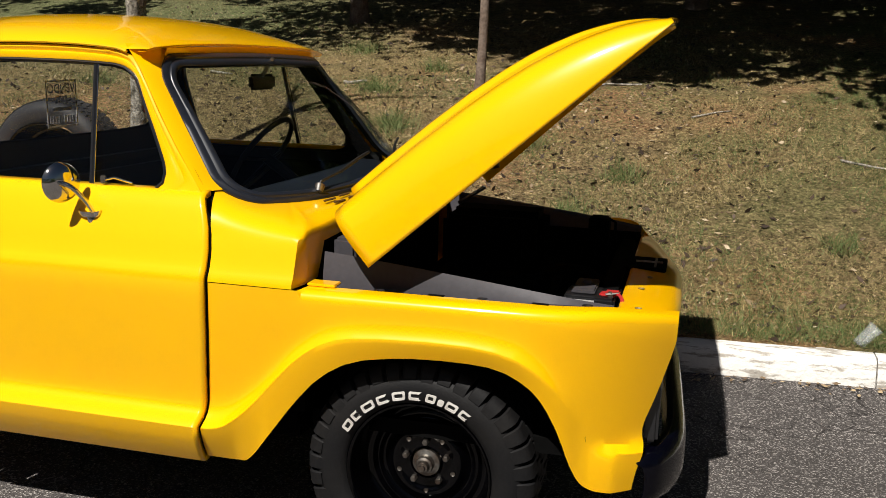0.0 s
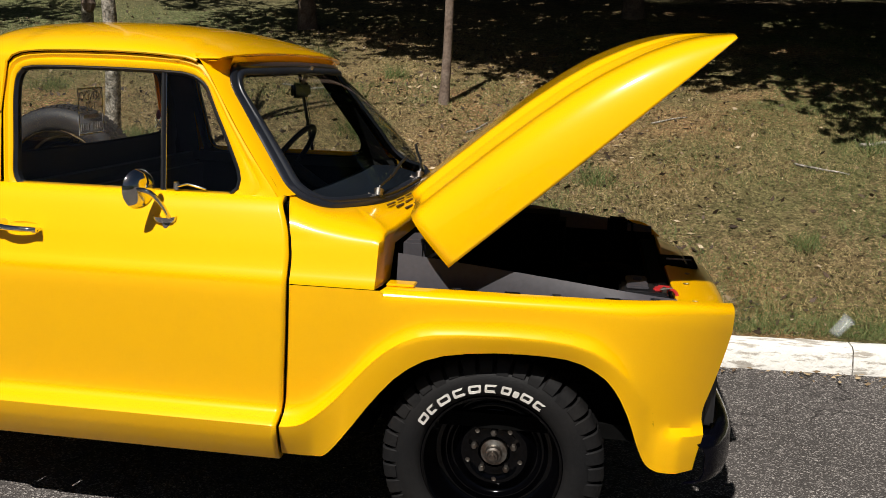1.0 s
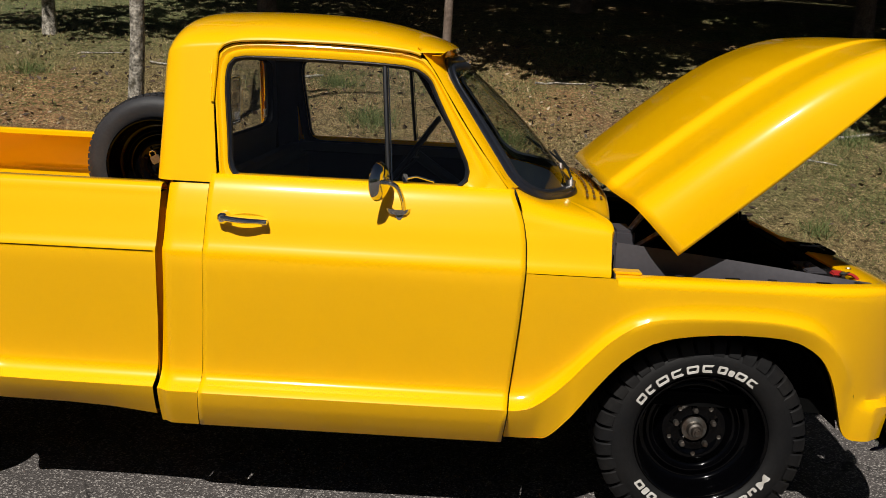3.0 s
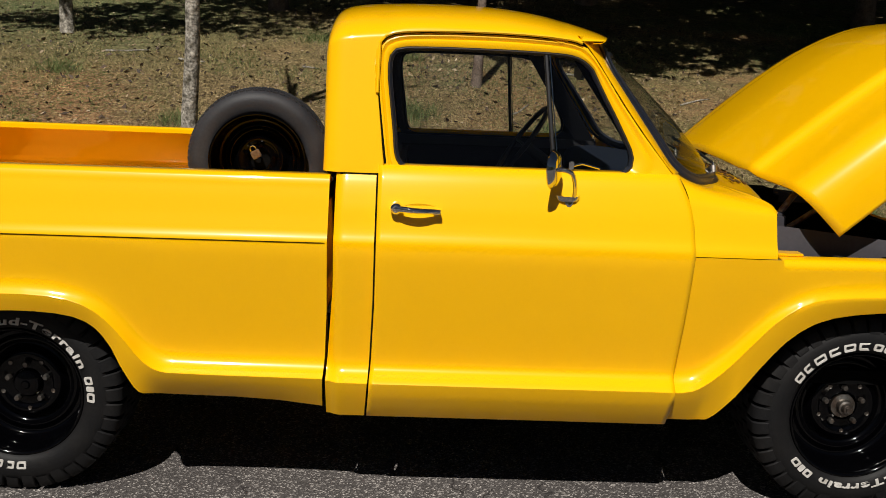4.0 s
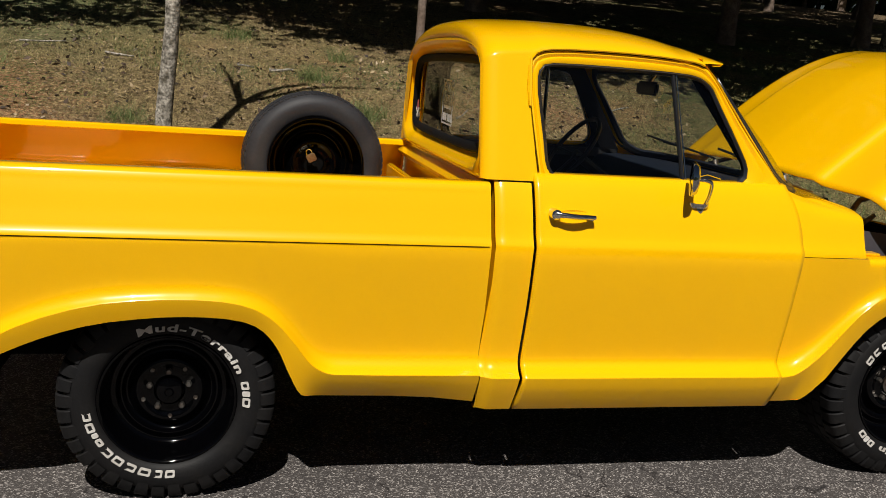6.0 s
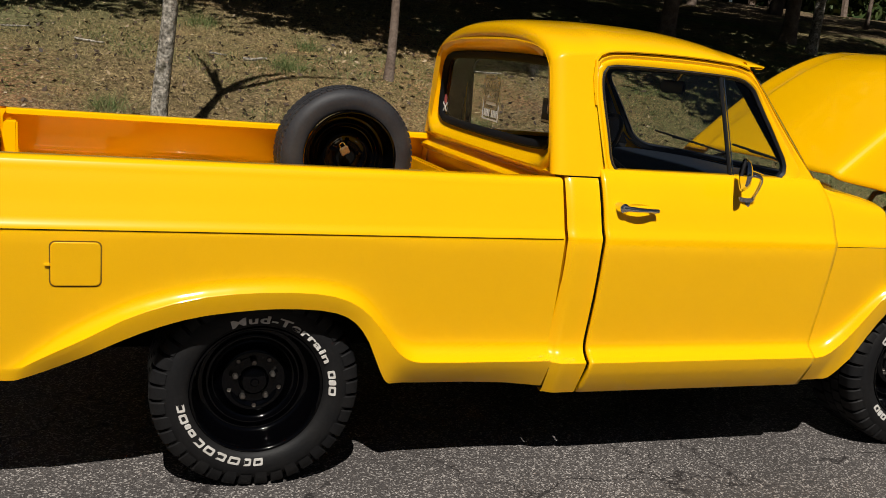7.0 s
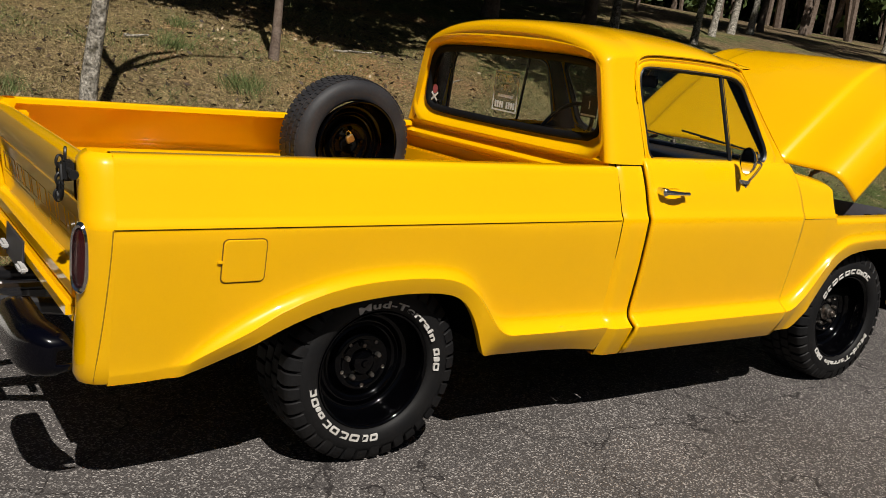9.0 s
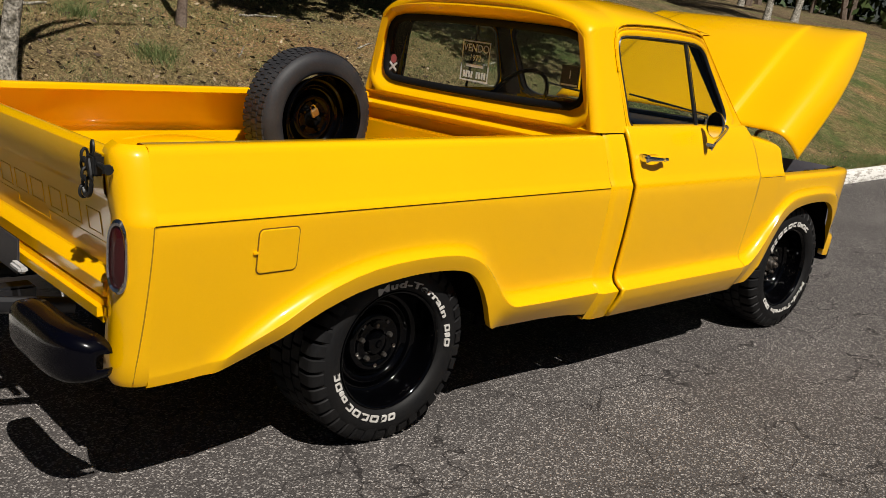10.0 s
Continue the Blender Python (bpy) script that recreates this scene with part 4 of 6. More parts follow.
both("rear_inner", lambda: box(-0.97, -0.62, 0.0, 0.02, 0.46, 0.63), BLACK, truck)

# wheels
TR = 0.361


def tyre_mesh():
    """The bare carcass; the tread blocks stand on it."""
    prof = [(0.222, 0.02), (0.226, -0.035), (0.234, -0.052), (0.252, -0.064), (0.28, -0.068), (0.305, -0.062), (0.325, -0.05), (0.336, -0.034), (0.342, -0.01), (0.343, 0.17), (0.338, 0.196), (0.318, 0.22), (0.27, 0.226), (0.23, 0.21), (0.222, 0.17)]
    return lathe(smoothed(prof, 1), 96)


TREAD_ROWS = ((-0.054, 0.02, 0.33, 0.0, 0.41), (0.027, 0.076, 0.338, 0.5, 0.36), (0.084, 0.133, 0.338, 0.0, 0.36), (0.14, 0.216, 0.33, 0.5, 0.41))
TREAD_N = 38


def tread_block(row, deep):
    """One rubber block at angle 0; the outer row runs down the shoulder."""
    y0, y1, r0, da, wide = TREAD_ROWS[row]
    h = wide * 2 * math.pi / TREAD_N
    if row == 0:
        pts = [(deep, y0 - 0.008), (0.325, y0 - 0.006), (TR - 0.014, y0 + 0.002), (TR - 0.003, y0 + 0.014), (TR, y0 + 0.026), (TR, y1), (r0, y1)]
    else:
        pts = [(r0, y0), (TR - 0.003, y0), (TR, y0 + 0.006), (TR, y1 - 0.004), (r0, y1)]
    rows = []
    for e in (-1, -0.86, 0.86, 1):
        sh = 0.005 if abs(e) == 1 else 0
        skew = 0.035 if row in (1, 2) and e > 0 else 0
        rows.append([((r - sh) * math.cos(e * h + skew), y + (0.004 if abs(e) == 1 and row == 0 else 0), (r - sh) * math.sin(e * h + skew)) for r, y in pts])
    b = sheet(rows)
    cap(b, rows[0])
    cap(b, rows[-1][::-1])
    return finish(b, RUBBER, "tread_block", 30)


TREAD_MESHES = {(row, odd): tread_block(row, 0.296 if odd else 0.312) for row in range(4) for odd in ((0, 1) if row == 0 else (0,))}


def add_tread(tyre, base):
    for k in range(TREAD_N):
        for row in range(4):
            ob = new("tread_block", TREAD_MESHES[(row, k % 2 if row == 0 else 0)])
            ob.parent = tyre
            ob.matrix_basis = base @ Matrix.Rotation(-2 * math.pi * (k + TREAD_ROWS[row][3]) / TREAD_N, 4, "Y")


def on_sidewall(u, r, lift):
    """A point on the sidewall: angle in radians, radius, height over the rubber; leaning signs."""
    a = u - 0.4 * (r - 0.26)
    return r * math.cos(a), -0.0672 + 0.035 * max(0.0, 0.262 - r) + 0.11 * max(0.0, r - 0.272) - lift, r * math.sin(a)


def letter_bars(start, widths):
    """Plain white signs on the sidewall: a ring for each broad one and a bar for each narrow one."""
    out, at = [], start
    for i, wd in enumerate(widths):
        r0, r1 = 0.248, 0.2745 if wd > 8.5 or i in (0, 1, 2, 5, 9) else 0.2685
        a0, a1 = math.radians(at - 0.08 * wd), math.radians(at - 0.86 * wd)
        mid, half = (a0 + a1) / 2, (a0 - a1) / 2
        loop = rounded_rect(-half * 0.26, half * 0.26, r0, r1, 0.005, 3)
        rows = [[on_sidewall(mid - s / 0.26, r, h) for s, r in loop] for h in (-0.003, 0.0022)]
        if wd > 6.4:
            inner = rounded_rect(-half * 0.26 + 0.0072, half * 0.26 - 0.0072, r0 + 0.0068, r1 - 0.0068, 0.0035, 3)
            rows += [[on_sidewall(mid - s / 0.26, r, h) for s, r in inner] for h in (0.0022, -0.003)]
            bm = sheet(rows, True)
            if i % 4 in (1, 3):
                cut = [f for f in bm.faces if (mid - math.atan2(f.calc_center_median().z, f.calc_center_median().x) + math.pi) % (2 * math.pi) - math.pi > half * 0.55 and f.calc_center_median().xz.length > (r0 if i % 4 == 1 else 0.258)]
                bmesh.ops.delete(bm, geom=cut, context="FACES")
            out.append(bm)
        else:
            bm = sheet(rows, True)
            cap(bm, rows[-1])
            out.append(bm)
        at -= wd
    return out


def sidewall_word(words, start, sweep):
    """White lettering bent round the sidewall."""
    c = bpy.data.curves.new("word", "FONT")
    c.body, c.size, c.extrude, c.offset, c.space_character = words, 0.034, 0.002, 0.0009, 1.1
    t = bpy.data.objects.new("word", c)
    me = bpy.data.meshes.new_from_object(t)
    bpy.data.objects.remove(t)
    bm = bmesh.new()
    bm.from_mesh(me)
    bpy.data.meshes.remove(me)
    wide = max(v.co.x for v in bm.verts)
    for v in bm.verts:
        v.co = on_sidewall(math.radians(start - sweep * v.co.x / wide), 0.248 + v.co.y * 1.05, 0.0005 + v.co.z)
    return bm


def rim_mesh():
    prof = [(0.232, -0.046), (0.227, -0.052), (0.219, -0.048), (0.213, -0.03), (0.207, 0.01), (0.203, 0.05), (0.192, 0.062), (0.18, 0.065), (0.172, 0.06), (0.16, 0.055), (0.155, 0.062), (0.145, 0.075), (0.132, 0.07), (0.118, 0.052), (0.105, 0.045), (0.09, 0.05), (0.082, 0.055), (0.055, 0.055), (0.05, 0.05), (0.05, 0.08)]
    return lathe(smoothed(prof, 1), 72)


def nut(r, h):
    return lathe([(0.0, -h), (r * 0.75, -h), (r, -h * 0.8), (r, 0.0)], 6)


def wheel(parent, name, words, at, turn, hub, letters, outward=1):
    """Tyre, rim, hub and nuts round the hub's middle."""
    base = Matrix.Translation(at) @ (Matrix.Identity(4) if outward > 0 else Matrix.Rotation(math.pi, 4, "Z")) @ Matrix.Rotation(radians(turn), 4, "Y")
    t = part(name, moved(tyre_mesh(), base), RUBBER, parent, words, sharp=30)
    add_tread(t, base)
    r = part("rim", moved(rim_mesh(), base), GLOSS, t, "gloss black pressed steel rim", sharp=35)
    if letters:
        first, second = letters
        for b in letter_bars(*first):
            part("sidewall_bar", moved(b, base), LETTER, t)
        part("writing", moved(sidewall_word("Mud-Terrain", second, 90), base), LETTER, t, sharp=30)
        for b in letter_bars(second - 97, (8.0, 5.0, 9.0)):
            part("sidewall_bar", moved(b, base), LETTER, t)
    for k in range(5):
        a = 2 * math.pi * k / 5 + 0.35
        part("wheel_nut", moved(nut(0.011, 0.02), base @ Matrix.Translation((0.069 * math.cos(a), 0.056, 0.069 * math.sin(a)))), STEEL, t)
        b = a + math.pi / 5
        part("bolt_hole", moved(lathe([(0.0, 0.0), (0.006, 0.0), (0.008, -0.003)], 10), base @ Matrix.Translation((0.092 * math.cos(b), 0.0475, 0.092 * math.sin(b)))), STEEL, t)
    if hub:
        part("hub", moved(lathe(hub, 32), base), STEEL if hub is FRONT_HUB else GLOSS, t, "bare dull steel hub" if hub is FRONT_HUB else "black hub", sharp=40)
    return t


FRONT_HUB = [(0.0, -0.004), (0.009, -0.004), (0.011, 0.002), (0.0165, 0.003), (0.019, 0.007), (0.0195, 0.02), (0.026, 0.023), (0.0285, 0.03), (0.029, 0.044), (0.044, 0.048), (0.045, 0.07)]
REAR_HUB = [(0.0, 0.022), (0.012, 0.022), (0.016, 0.028), (0.03, 0.03), (0.042, 0.034), (0.046, 0.042), (0.047, 0.07)]
FIRST_BARS = [6.5, 6.0, 8.0, 7.4, 7.4, 7.6, 5.6, 3.4, 6.6, 6.6]
wheel(truck, "front_wheel", "front wheel with a chunky off-road tyre on a black rim", (2.92, 0.022, 0.362), 0, FRONT_HUB, ((152, [w * 1.56 for w in FIRST_BARS]), -25))
wheel(truck, "rear_wheel", "rear wheel with a chunky off-road tyre on a black rim", (0.0, 0.022, 0.362), 0, REAR_HUB, ((277, [w * 1.4 for w in FIRST_BARS]), 113))
wheel(truck, "front_wheel", "front wheel with a chunky off-road tyre on a black rim", (2.92, 2 * CY - 0.022, 0.362), 20, FRONT_HUB, [], -1)
wheel(truck, "rear_wheel", "rear wheel with a chunky off-road tyre on a black rim", (0.0, 2 * CY - 0.022, 0.362), 70, REAR_HUB, [], -1)

# back of the cab
RW = closed_smooth([(0.10, 1.235), (0.105, 1.40), (0.14, 1.575), (0.35, 1.59), (CY, 1.595), (1.27, 1.59), (1.48, 1.575), (1.515, 1.40), (1.52, 1.235), (1.30, 1.222), (CY, 1.218), (0.32, 1.222)], 2)
RO = closed_smooth([(0.025, 1.17), (0.068, 1.40), (0.124, 1.603), (0.35, 1.645), (CY, 1.652), (1.27, 1.645), (1.496, 1.603), (1.552, 1.40), (1.595, 1.17), (1.30, 1.165), (CY, 1.165), (0.32, 1.165)], 1)
RM = (CY, 1.40)
rs_loop, ro_loop = star(RW, RM, N), star(RO, RM, N)
rw_loop = grown(rs_loop, -0.03)


def back_ring(levels):
    return sheet([[(x, y, z) for y, z in loop] for loop, x in levels], True, flip=True)


part("rear_window_recess", back_ring([(rs_loop, 1.088), (blend(rs_loop, ro_loop, 0.25), 1.081), (blend(rs_loop, ro_loop, 0.5), 1.064), (blend(rs_loop, ro_loop, 0.72), 1.048), (blend(rs_loop, ro_loop, 0.9), 1.039), (ro_loop, 1.041), (grown(ro_loop, 0.012), 1.05), (grown(ro_loop, 0.018), 1.07)]), PAINT, truck, sharp=50)
part("rear_window_seal", back_ring([(grown(rw_loop, -0.006), 1.092), (rw_loop, 1.082), (blend(rw_loop, rs_loop, 0.3), 1.075), (blend(rw_loop, rs_loop, 0.75), 1.073), (rs_loop, 1.082), (rs_loop, 1.12)]), TRIM, truck)
part("rear_window", sheet([[(1.09, y, z) for y, z in rw_loop], [(1.09, *RM)] * N], True), GLASS, truck).visible_shadow = False


def back_panel():
    rows = []
    for x, z in [(1.06, 1.18), (1.045, 1.165), (1.06, 1.15), (1.075, 1.14), (1.072, 1.125), (1.045, 1.115), (1.03, 1.10), (1.04, 1.08), (1.07, 1.065), (1.075, 0.95), (1.075, 0.36)]:
        rows.append([(x, y, z) for y in span(-0.005, 1.625, 20)])
    return sheet(rows)


part("cab_back", back_panel(), PAINT, truck, sharp=60)

# ---- details of the truck ----
def bed_skin_y(x, z):
    return curve_at(BED_Y, z) + bed_plan(x)


def fuel_door():
    loop = rounded_rect(-0.655, -0.512, 0.762, 0.902, 0.016)
    rows = [[(x, bed_skin_y(x, z) + 0.002, z) for x, z in loop], [(x, bed_skin_y(x, z) - 0.004, z) for x, z in loop], [(x * 0.96 - 0.0233, bed_skin_y(x, z) - 0.0055, z * 0.96 + 0.0333) for x, z in loop]]
    bm = sheet(rows, True)
    cap(bm, rows[-1])
    return bm


filler = part("fuel_door", fuel_door(), PAINT, truck, "square yellow fuel filler door")
part("door_gap", sheet([[(x, bed_skin_y(x, z) - 0.0015, z) for x, z in rounded_rect(-0.6592, -0.5078, 0.7578, 0.9062, 0.019)], [(x, bed_skin_y(x, z) - 0.0015, z) for x, z in rounded_rect(-0.655, -0.512, 0.762, 0.902, 0.016)]], True), material("panel_gap", (0.16, 0.07, 0.0), 0.8), filler)
part("finger_pull", box(-0.672, -0.655, -0.146, -0.135, 0.825, 0.835, 0.002), PAINT, filler)


def tail_lamp_ring(scale, x):
    """An upright oval, turned a little to the near side."""
    out = []
    for a in (2 * math.pi * k / 40 for k in range(40)):
        y, d = 0.027 * scale * math.cos(a), x + 1.082
        out.append((-1.059 + d * 0.84 - y * 0.54, -0.080 + y * 0.84 + d * 0.54, 0.845 + math.copysign(abs(math.sin(a)) ** 0.55, math.sin(a)) * (0.058 * scale + 0.036)))
    return out


def tail_bezel():
    return sheet([tail_lamp_ring(1.22, -1.082), tail_lamp_ring(1.25, -1.095), tail_lamp_ring(1.1, -1.104), tail_lamp_ring(0.95, -1.10), tail_lamp_ring(0.9, -1.088)], True)


def tail_lens():
    rows = [tail_lamp_ring(0.95, -1.092), tail_lamp_ring(0.7, -1.098), tail_lamp_ring(0.2, -1.101)]
    bm = sheet(rows, True)
    cap(bm, rows[-1])
    return bm


for side in (0, 1):
    flip = mirrored if side else (lambda bm: bm)
    lamp = part("tail_lamp", flip(tail_bezel()), CHROME, truck, "upright tail lamp with a chrome rim")
    part("lens", flip(tail_lens()), TAIL, lamp, "dark red lens")

# tailgate latch and chain
part("latch", moved(join(box(-1.10, -1.068, 0.03, 0.085, 1.055, 1.115, 0.006), tube([(-1.085, -0.03, 1.085), (-1.085, 0.04, 1.09)], 0.008, 8), moved(lathe([(0.0, -0.008), (0.013, -0.008), (0.016, 0.0), (0.0, 0.006)], 10), Matrix.Translation((-1.085, -0.035, 1.085)))), Matrix.Translation((0, -0.02, 0))), WHEEL_DARK, gate, "black tailgate latch")


def link(at, turn, r=0.016):
    pts = [(r * 1.0 * math.cos(a), 0, r * 1.6 * math.sin(a)) for a in (2 * math.pi * k / 14 for k in range(14))]
    return moved(tube(pts, 0.0045, 6, closed=True), Matrix.Translation(at) @ Matrix.Rotation(radians(turn), 4, "Z"))


part("shackle", link((-1.09, 0.042, 1.128), 80, 0.015), WHEEL_DARK, gate)
for k in range(5):
    part("chain_link", link((-1.098, 0.078 + 0.008 * math.sin(k * 2.1), 1.105 - 0.026 * k), 20 + 85 * k, 0.0115), WHEEL_DARK, gate)
part("hook", tube(smoothed([(-1.1, 0.04, 1.10), (-1.1, 0.02, 1.05), (-1.1, 0.03, 1.00), (-1.1, 0.065, 0.99), (-1.1, 0.08, 1.01)], 2), 0.007, 8), WHEEL_DARK, gate)

# tow hitch between the bumper halves
hitch = part("tow_hitch", join(tube([(-0.95, 0.55, 0.50), (-1.22, 0.62, 0.52), (-1.24, 1.0, 0.52), (-0.95, 1.07, 0.50)], 0.03, 10), box(-1.33, -1.0, 0.77, 0.85, 0.46, 0.52, 0.01)), SATIN, truck, "black tubular tow hitch")
part("tow_ball", moved(lathe([(0.0, -0.03), (0.02, -0.022), (0.028, 0.0), (0.02, 0.02), (0.014, 0.03), (0.014, 0.06)], 20), pose(-1.31, 0.81, 0.565, 90, 0, 0)), STEEL, hitch)
for y in (0.60, 0.98):
    part("plate_lamp", box(-1.13, -1.10, y - 0.05, y + 0.05, 0.63, 0.655, 0.008), WHITE, hitch, "small white lamp")
part("number_bar", box(-1.105, -1.098, 0.64, 1.0, 0.60, 0.73, 0.004), GREY, hitch)

# fender edge fittings
for x in (2.63, 2.79, 3.10, 3.40):
    part("rubber_stop", moved(lathe([(0.0, -0.014), (0.009, -0.014), (0.012, -0.004), (0.017, 0.0)], 10), pose(x, -0.035 + fender_plan(x), 0.9325, 90, 0, 0)), SATIN, fenders[0])
for x in (2.965, 3.27):
    part("slot", box(x - 0.024, x + 0.024, -0.042 + fender_plan(x) - 0.007, -0.042 + fender_plan(x) + 0.007, 0.9310, 0.9345, 0.0008), BLACK, fenders[0])
part("hinge_flange", box(2.57, 2.66, -0.055, 0.0, 0.932, 0.942, 0.003), PAINT, fenders[0])
part("latch_slot", box(3.46, 3.60, 0.72, 0.92, 0.893, 0.9065, 0.003), BLACK, truck)
part("latch_bar", join(tube([(3.49, 0.82, 0.908), (3.585, 0.82, 0.908)], 0.005, 6), tube([(3.56, 0.74, 0.907), (3.56, 0.90, 0.907)], 0.004, 6)), STEEL, truck)
part("corner_seam", box(3.50, 3.59, 0.105, 0.115, 0.895, 0.9045, 0.001), BLACK, truck)
for x, y in ((3.53, 0.42), (3.535, 0.16), (3.55, 0.60)):
    part("nose_bolt", moved(lathe([(0.0, -0.004), (0.008, -0.004), (0.011, 0.0)], 8), pose(x, y, 0.9015, 90, 0, 0)), STEEL, truck)

# battery and dark shapes in the engine bay
battery = part("battery", box(3.30, 3.46, 0.24, 0.40, 0.72, 0.90, 0.008), SATIN, truck, "black battery with a red and white label")
part("cell_cap", box(3.322, 3.395, 0.275, 0.455, 0.9005, 0.912, 0.004), GREY, battery, "grey battery cap strip")
part("label", box(3.322, 3.398, 0.2365, 0.2395, 0.868, 0.892), WHITE, battery)
part("terminal_cover", join(box(3.41, 3.462, 0.262, 0.30, 0.8995, 0.912, 0.005), box(3.425, 3.47, 0.305, 0.335, 0.8995, 0.909, 0.004)), RED, battery)
part("cable", tube(smoothed([(3.45, 0.28, 0.908), (3.475, 0.25, 0.913), (3.487, 0.22, 0.90), (3.484, 0.17, 0.86)], 2), 0.006, 6), RED, battery)
part("clamp", join(tube([(3.43, 0.25, 0.912), (3.47, 0.262, 0.916)], 0.004, 6), box(3.436, 3.452, 0.252, 0.266, 0.90, 0.92, 0.003)), STEEL, battery)
part("terminal", box(3.345, 3.375, 0.37, 0.392, 0.90, 0.925, 0.004), GREY, battery)
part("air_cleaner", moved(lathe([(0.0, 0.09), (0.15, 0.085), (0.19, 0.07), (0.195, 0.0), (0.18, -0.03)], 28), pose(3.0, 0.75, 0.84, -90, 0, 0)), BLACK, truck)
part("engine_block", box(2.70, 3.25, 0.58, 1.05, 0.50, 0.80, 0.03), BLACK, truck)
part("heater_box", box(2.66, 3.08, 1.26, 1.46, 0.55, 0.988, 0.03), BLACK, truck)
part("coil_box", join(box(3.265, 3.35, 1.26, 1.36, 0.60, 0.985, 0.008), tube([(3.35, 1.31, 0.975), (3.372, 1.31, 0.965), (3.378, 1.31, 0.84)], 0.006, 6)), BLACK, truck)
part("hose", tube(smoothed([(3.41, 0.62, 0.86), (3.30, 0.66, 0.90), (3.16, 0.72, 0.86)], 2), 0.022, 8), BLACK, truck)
part("wiper_motor", box(2.585, 2.66, 0.12, 0.28, 0.95, 1.05, 0.01), GREY, truck)

# wipers on the windshield
for u, tip in ((-0.62, -0.1), (0.2, 0.72)):
    a, b = ws(u, 1.20), ws(tip, 1.235)
    a, b = Vector(a) + Vector((0.03, 0, -0.02)), Vector(b) + Vector((0.02, 0, 0.0))
    arm = part("wiper", tube([a, a + Vector((0.002, 0.01, 0.02)), (a + b) / 2 + Vector((0.012, 0, 0.012)), b], 0.005, 6), WHEEL_DARK, truck, "black wiper arm")
    part("blade", tube([b + (a - b) * 0.55 + Vector((0.012, 0, 0.012)), b + Vector((0.0, 0, 0.006)), b + (b - a) * 0.35], 0.006, 6), WHEEL_DARK, arm)
    part("pivot", moved(lathe([(0.0, -0.02), (0.014, -0.015), (0.018, 0.01)], 12), pose(a.x, a.y, a.z, 60, 0, 0)), STEEL, arm)

# cowl vents
vent_dark = material("vent_dark", (0.11, 0.05, 0.002), 0.9)
for row in range(3):
    for k in range(11):
        y = 0.288 + k * 0.104 + row * 0.018
        f = 1 - ((y - CY) / 0.75) ** 2
        slant = -2 * 0.062 * (y - CY) / 0.75 ** 2
        x = 2.474 + row * 0.026 + 0.062 * f
        part("cowl_vent", moved(box(-0.0044, 0.0044, -0.038, 0.038, -0.003, 0.003, 0.002), Matrix.Translation((x, y, 1.132 + 0.022 * f - 0.0065 * row)) @ Matrix.Rotation(-math.atan(slant), 4, "Z") @ Matrix.Rotation(radians(10), 4, "Y")), vent_dark, cowl)

# ---- cab interior ----
def liner_ring():
    return ring([(grown(pane_loop, 0.012), 0.03), (blend(pane_loop, outer_loop, 0.5), 0.05), (blend(pane_loop, outer_loop, 0.95), 0.055)])


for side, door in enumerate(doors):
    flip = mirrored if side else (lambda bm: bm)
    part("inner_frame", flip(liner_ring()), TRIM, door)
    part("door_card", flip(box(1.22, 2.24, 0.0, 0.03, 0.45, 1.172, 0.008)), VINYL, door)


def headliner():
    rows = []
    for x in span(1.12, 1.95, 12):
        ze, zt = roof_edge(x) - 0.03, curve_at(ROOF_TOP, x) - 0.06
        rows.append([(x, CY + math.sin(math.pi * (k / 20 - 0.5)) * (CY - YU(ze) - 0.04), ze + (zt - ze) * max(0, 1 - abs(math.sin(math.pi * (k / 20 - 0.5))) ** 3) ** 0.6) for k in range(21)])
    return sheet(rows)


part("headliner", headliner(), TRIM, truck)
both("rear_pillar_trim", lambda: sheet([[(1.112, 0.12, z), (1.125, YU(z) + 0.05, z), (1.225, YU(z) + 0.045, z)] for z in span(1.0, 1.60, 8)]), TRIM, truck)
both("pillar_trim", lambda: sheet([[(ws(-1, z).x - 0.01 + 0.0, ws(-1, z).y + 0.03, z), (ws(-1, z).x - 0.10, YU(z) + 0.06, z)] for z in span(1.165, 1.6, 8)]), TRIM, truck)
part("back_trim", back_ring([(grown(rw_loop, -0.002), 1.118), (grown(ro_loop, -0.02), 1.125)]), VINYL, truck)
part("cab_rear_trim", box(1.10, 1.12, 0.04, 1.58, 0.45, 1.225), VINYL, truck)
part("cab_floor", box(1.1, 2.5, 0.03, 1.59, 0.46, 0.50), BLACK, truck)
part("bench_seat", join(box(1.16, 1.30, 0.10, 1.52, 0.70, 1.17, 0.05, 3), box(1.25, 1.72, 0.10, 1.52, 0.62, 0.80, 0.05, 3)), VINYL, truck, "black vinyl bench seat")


def dashboard():
    rows = []
    for u in span(-1, 1, 21):
        y = CY + u * 0.74
        f = 0.16 * (1 - abs(u) ** 4)
        rows.append([(x + f * k, y, z) for x, z, k in ((2.10, 0.80, 0), (2.08, 0.95, 0), (2.07, 1.08, 0.1), (2.09, 1.125, 0.15), (2.13, 1.14, 0.3), (2.22, 1.145, 1.0), (2.27, 1.13, 1.15))])
    return sheet(rows, flip=True)


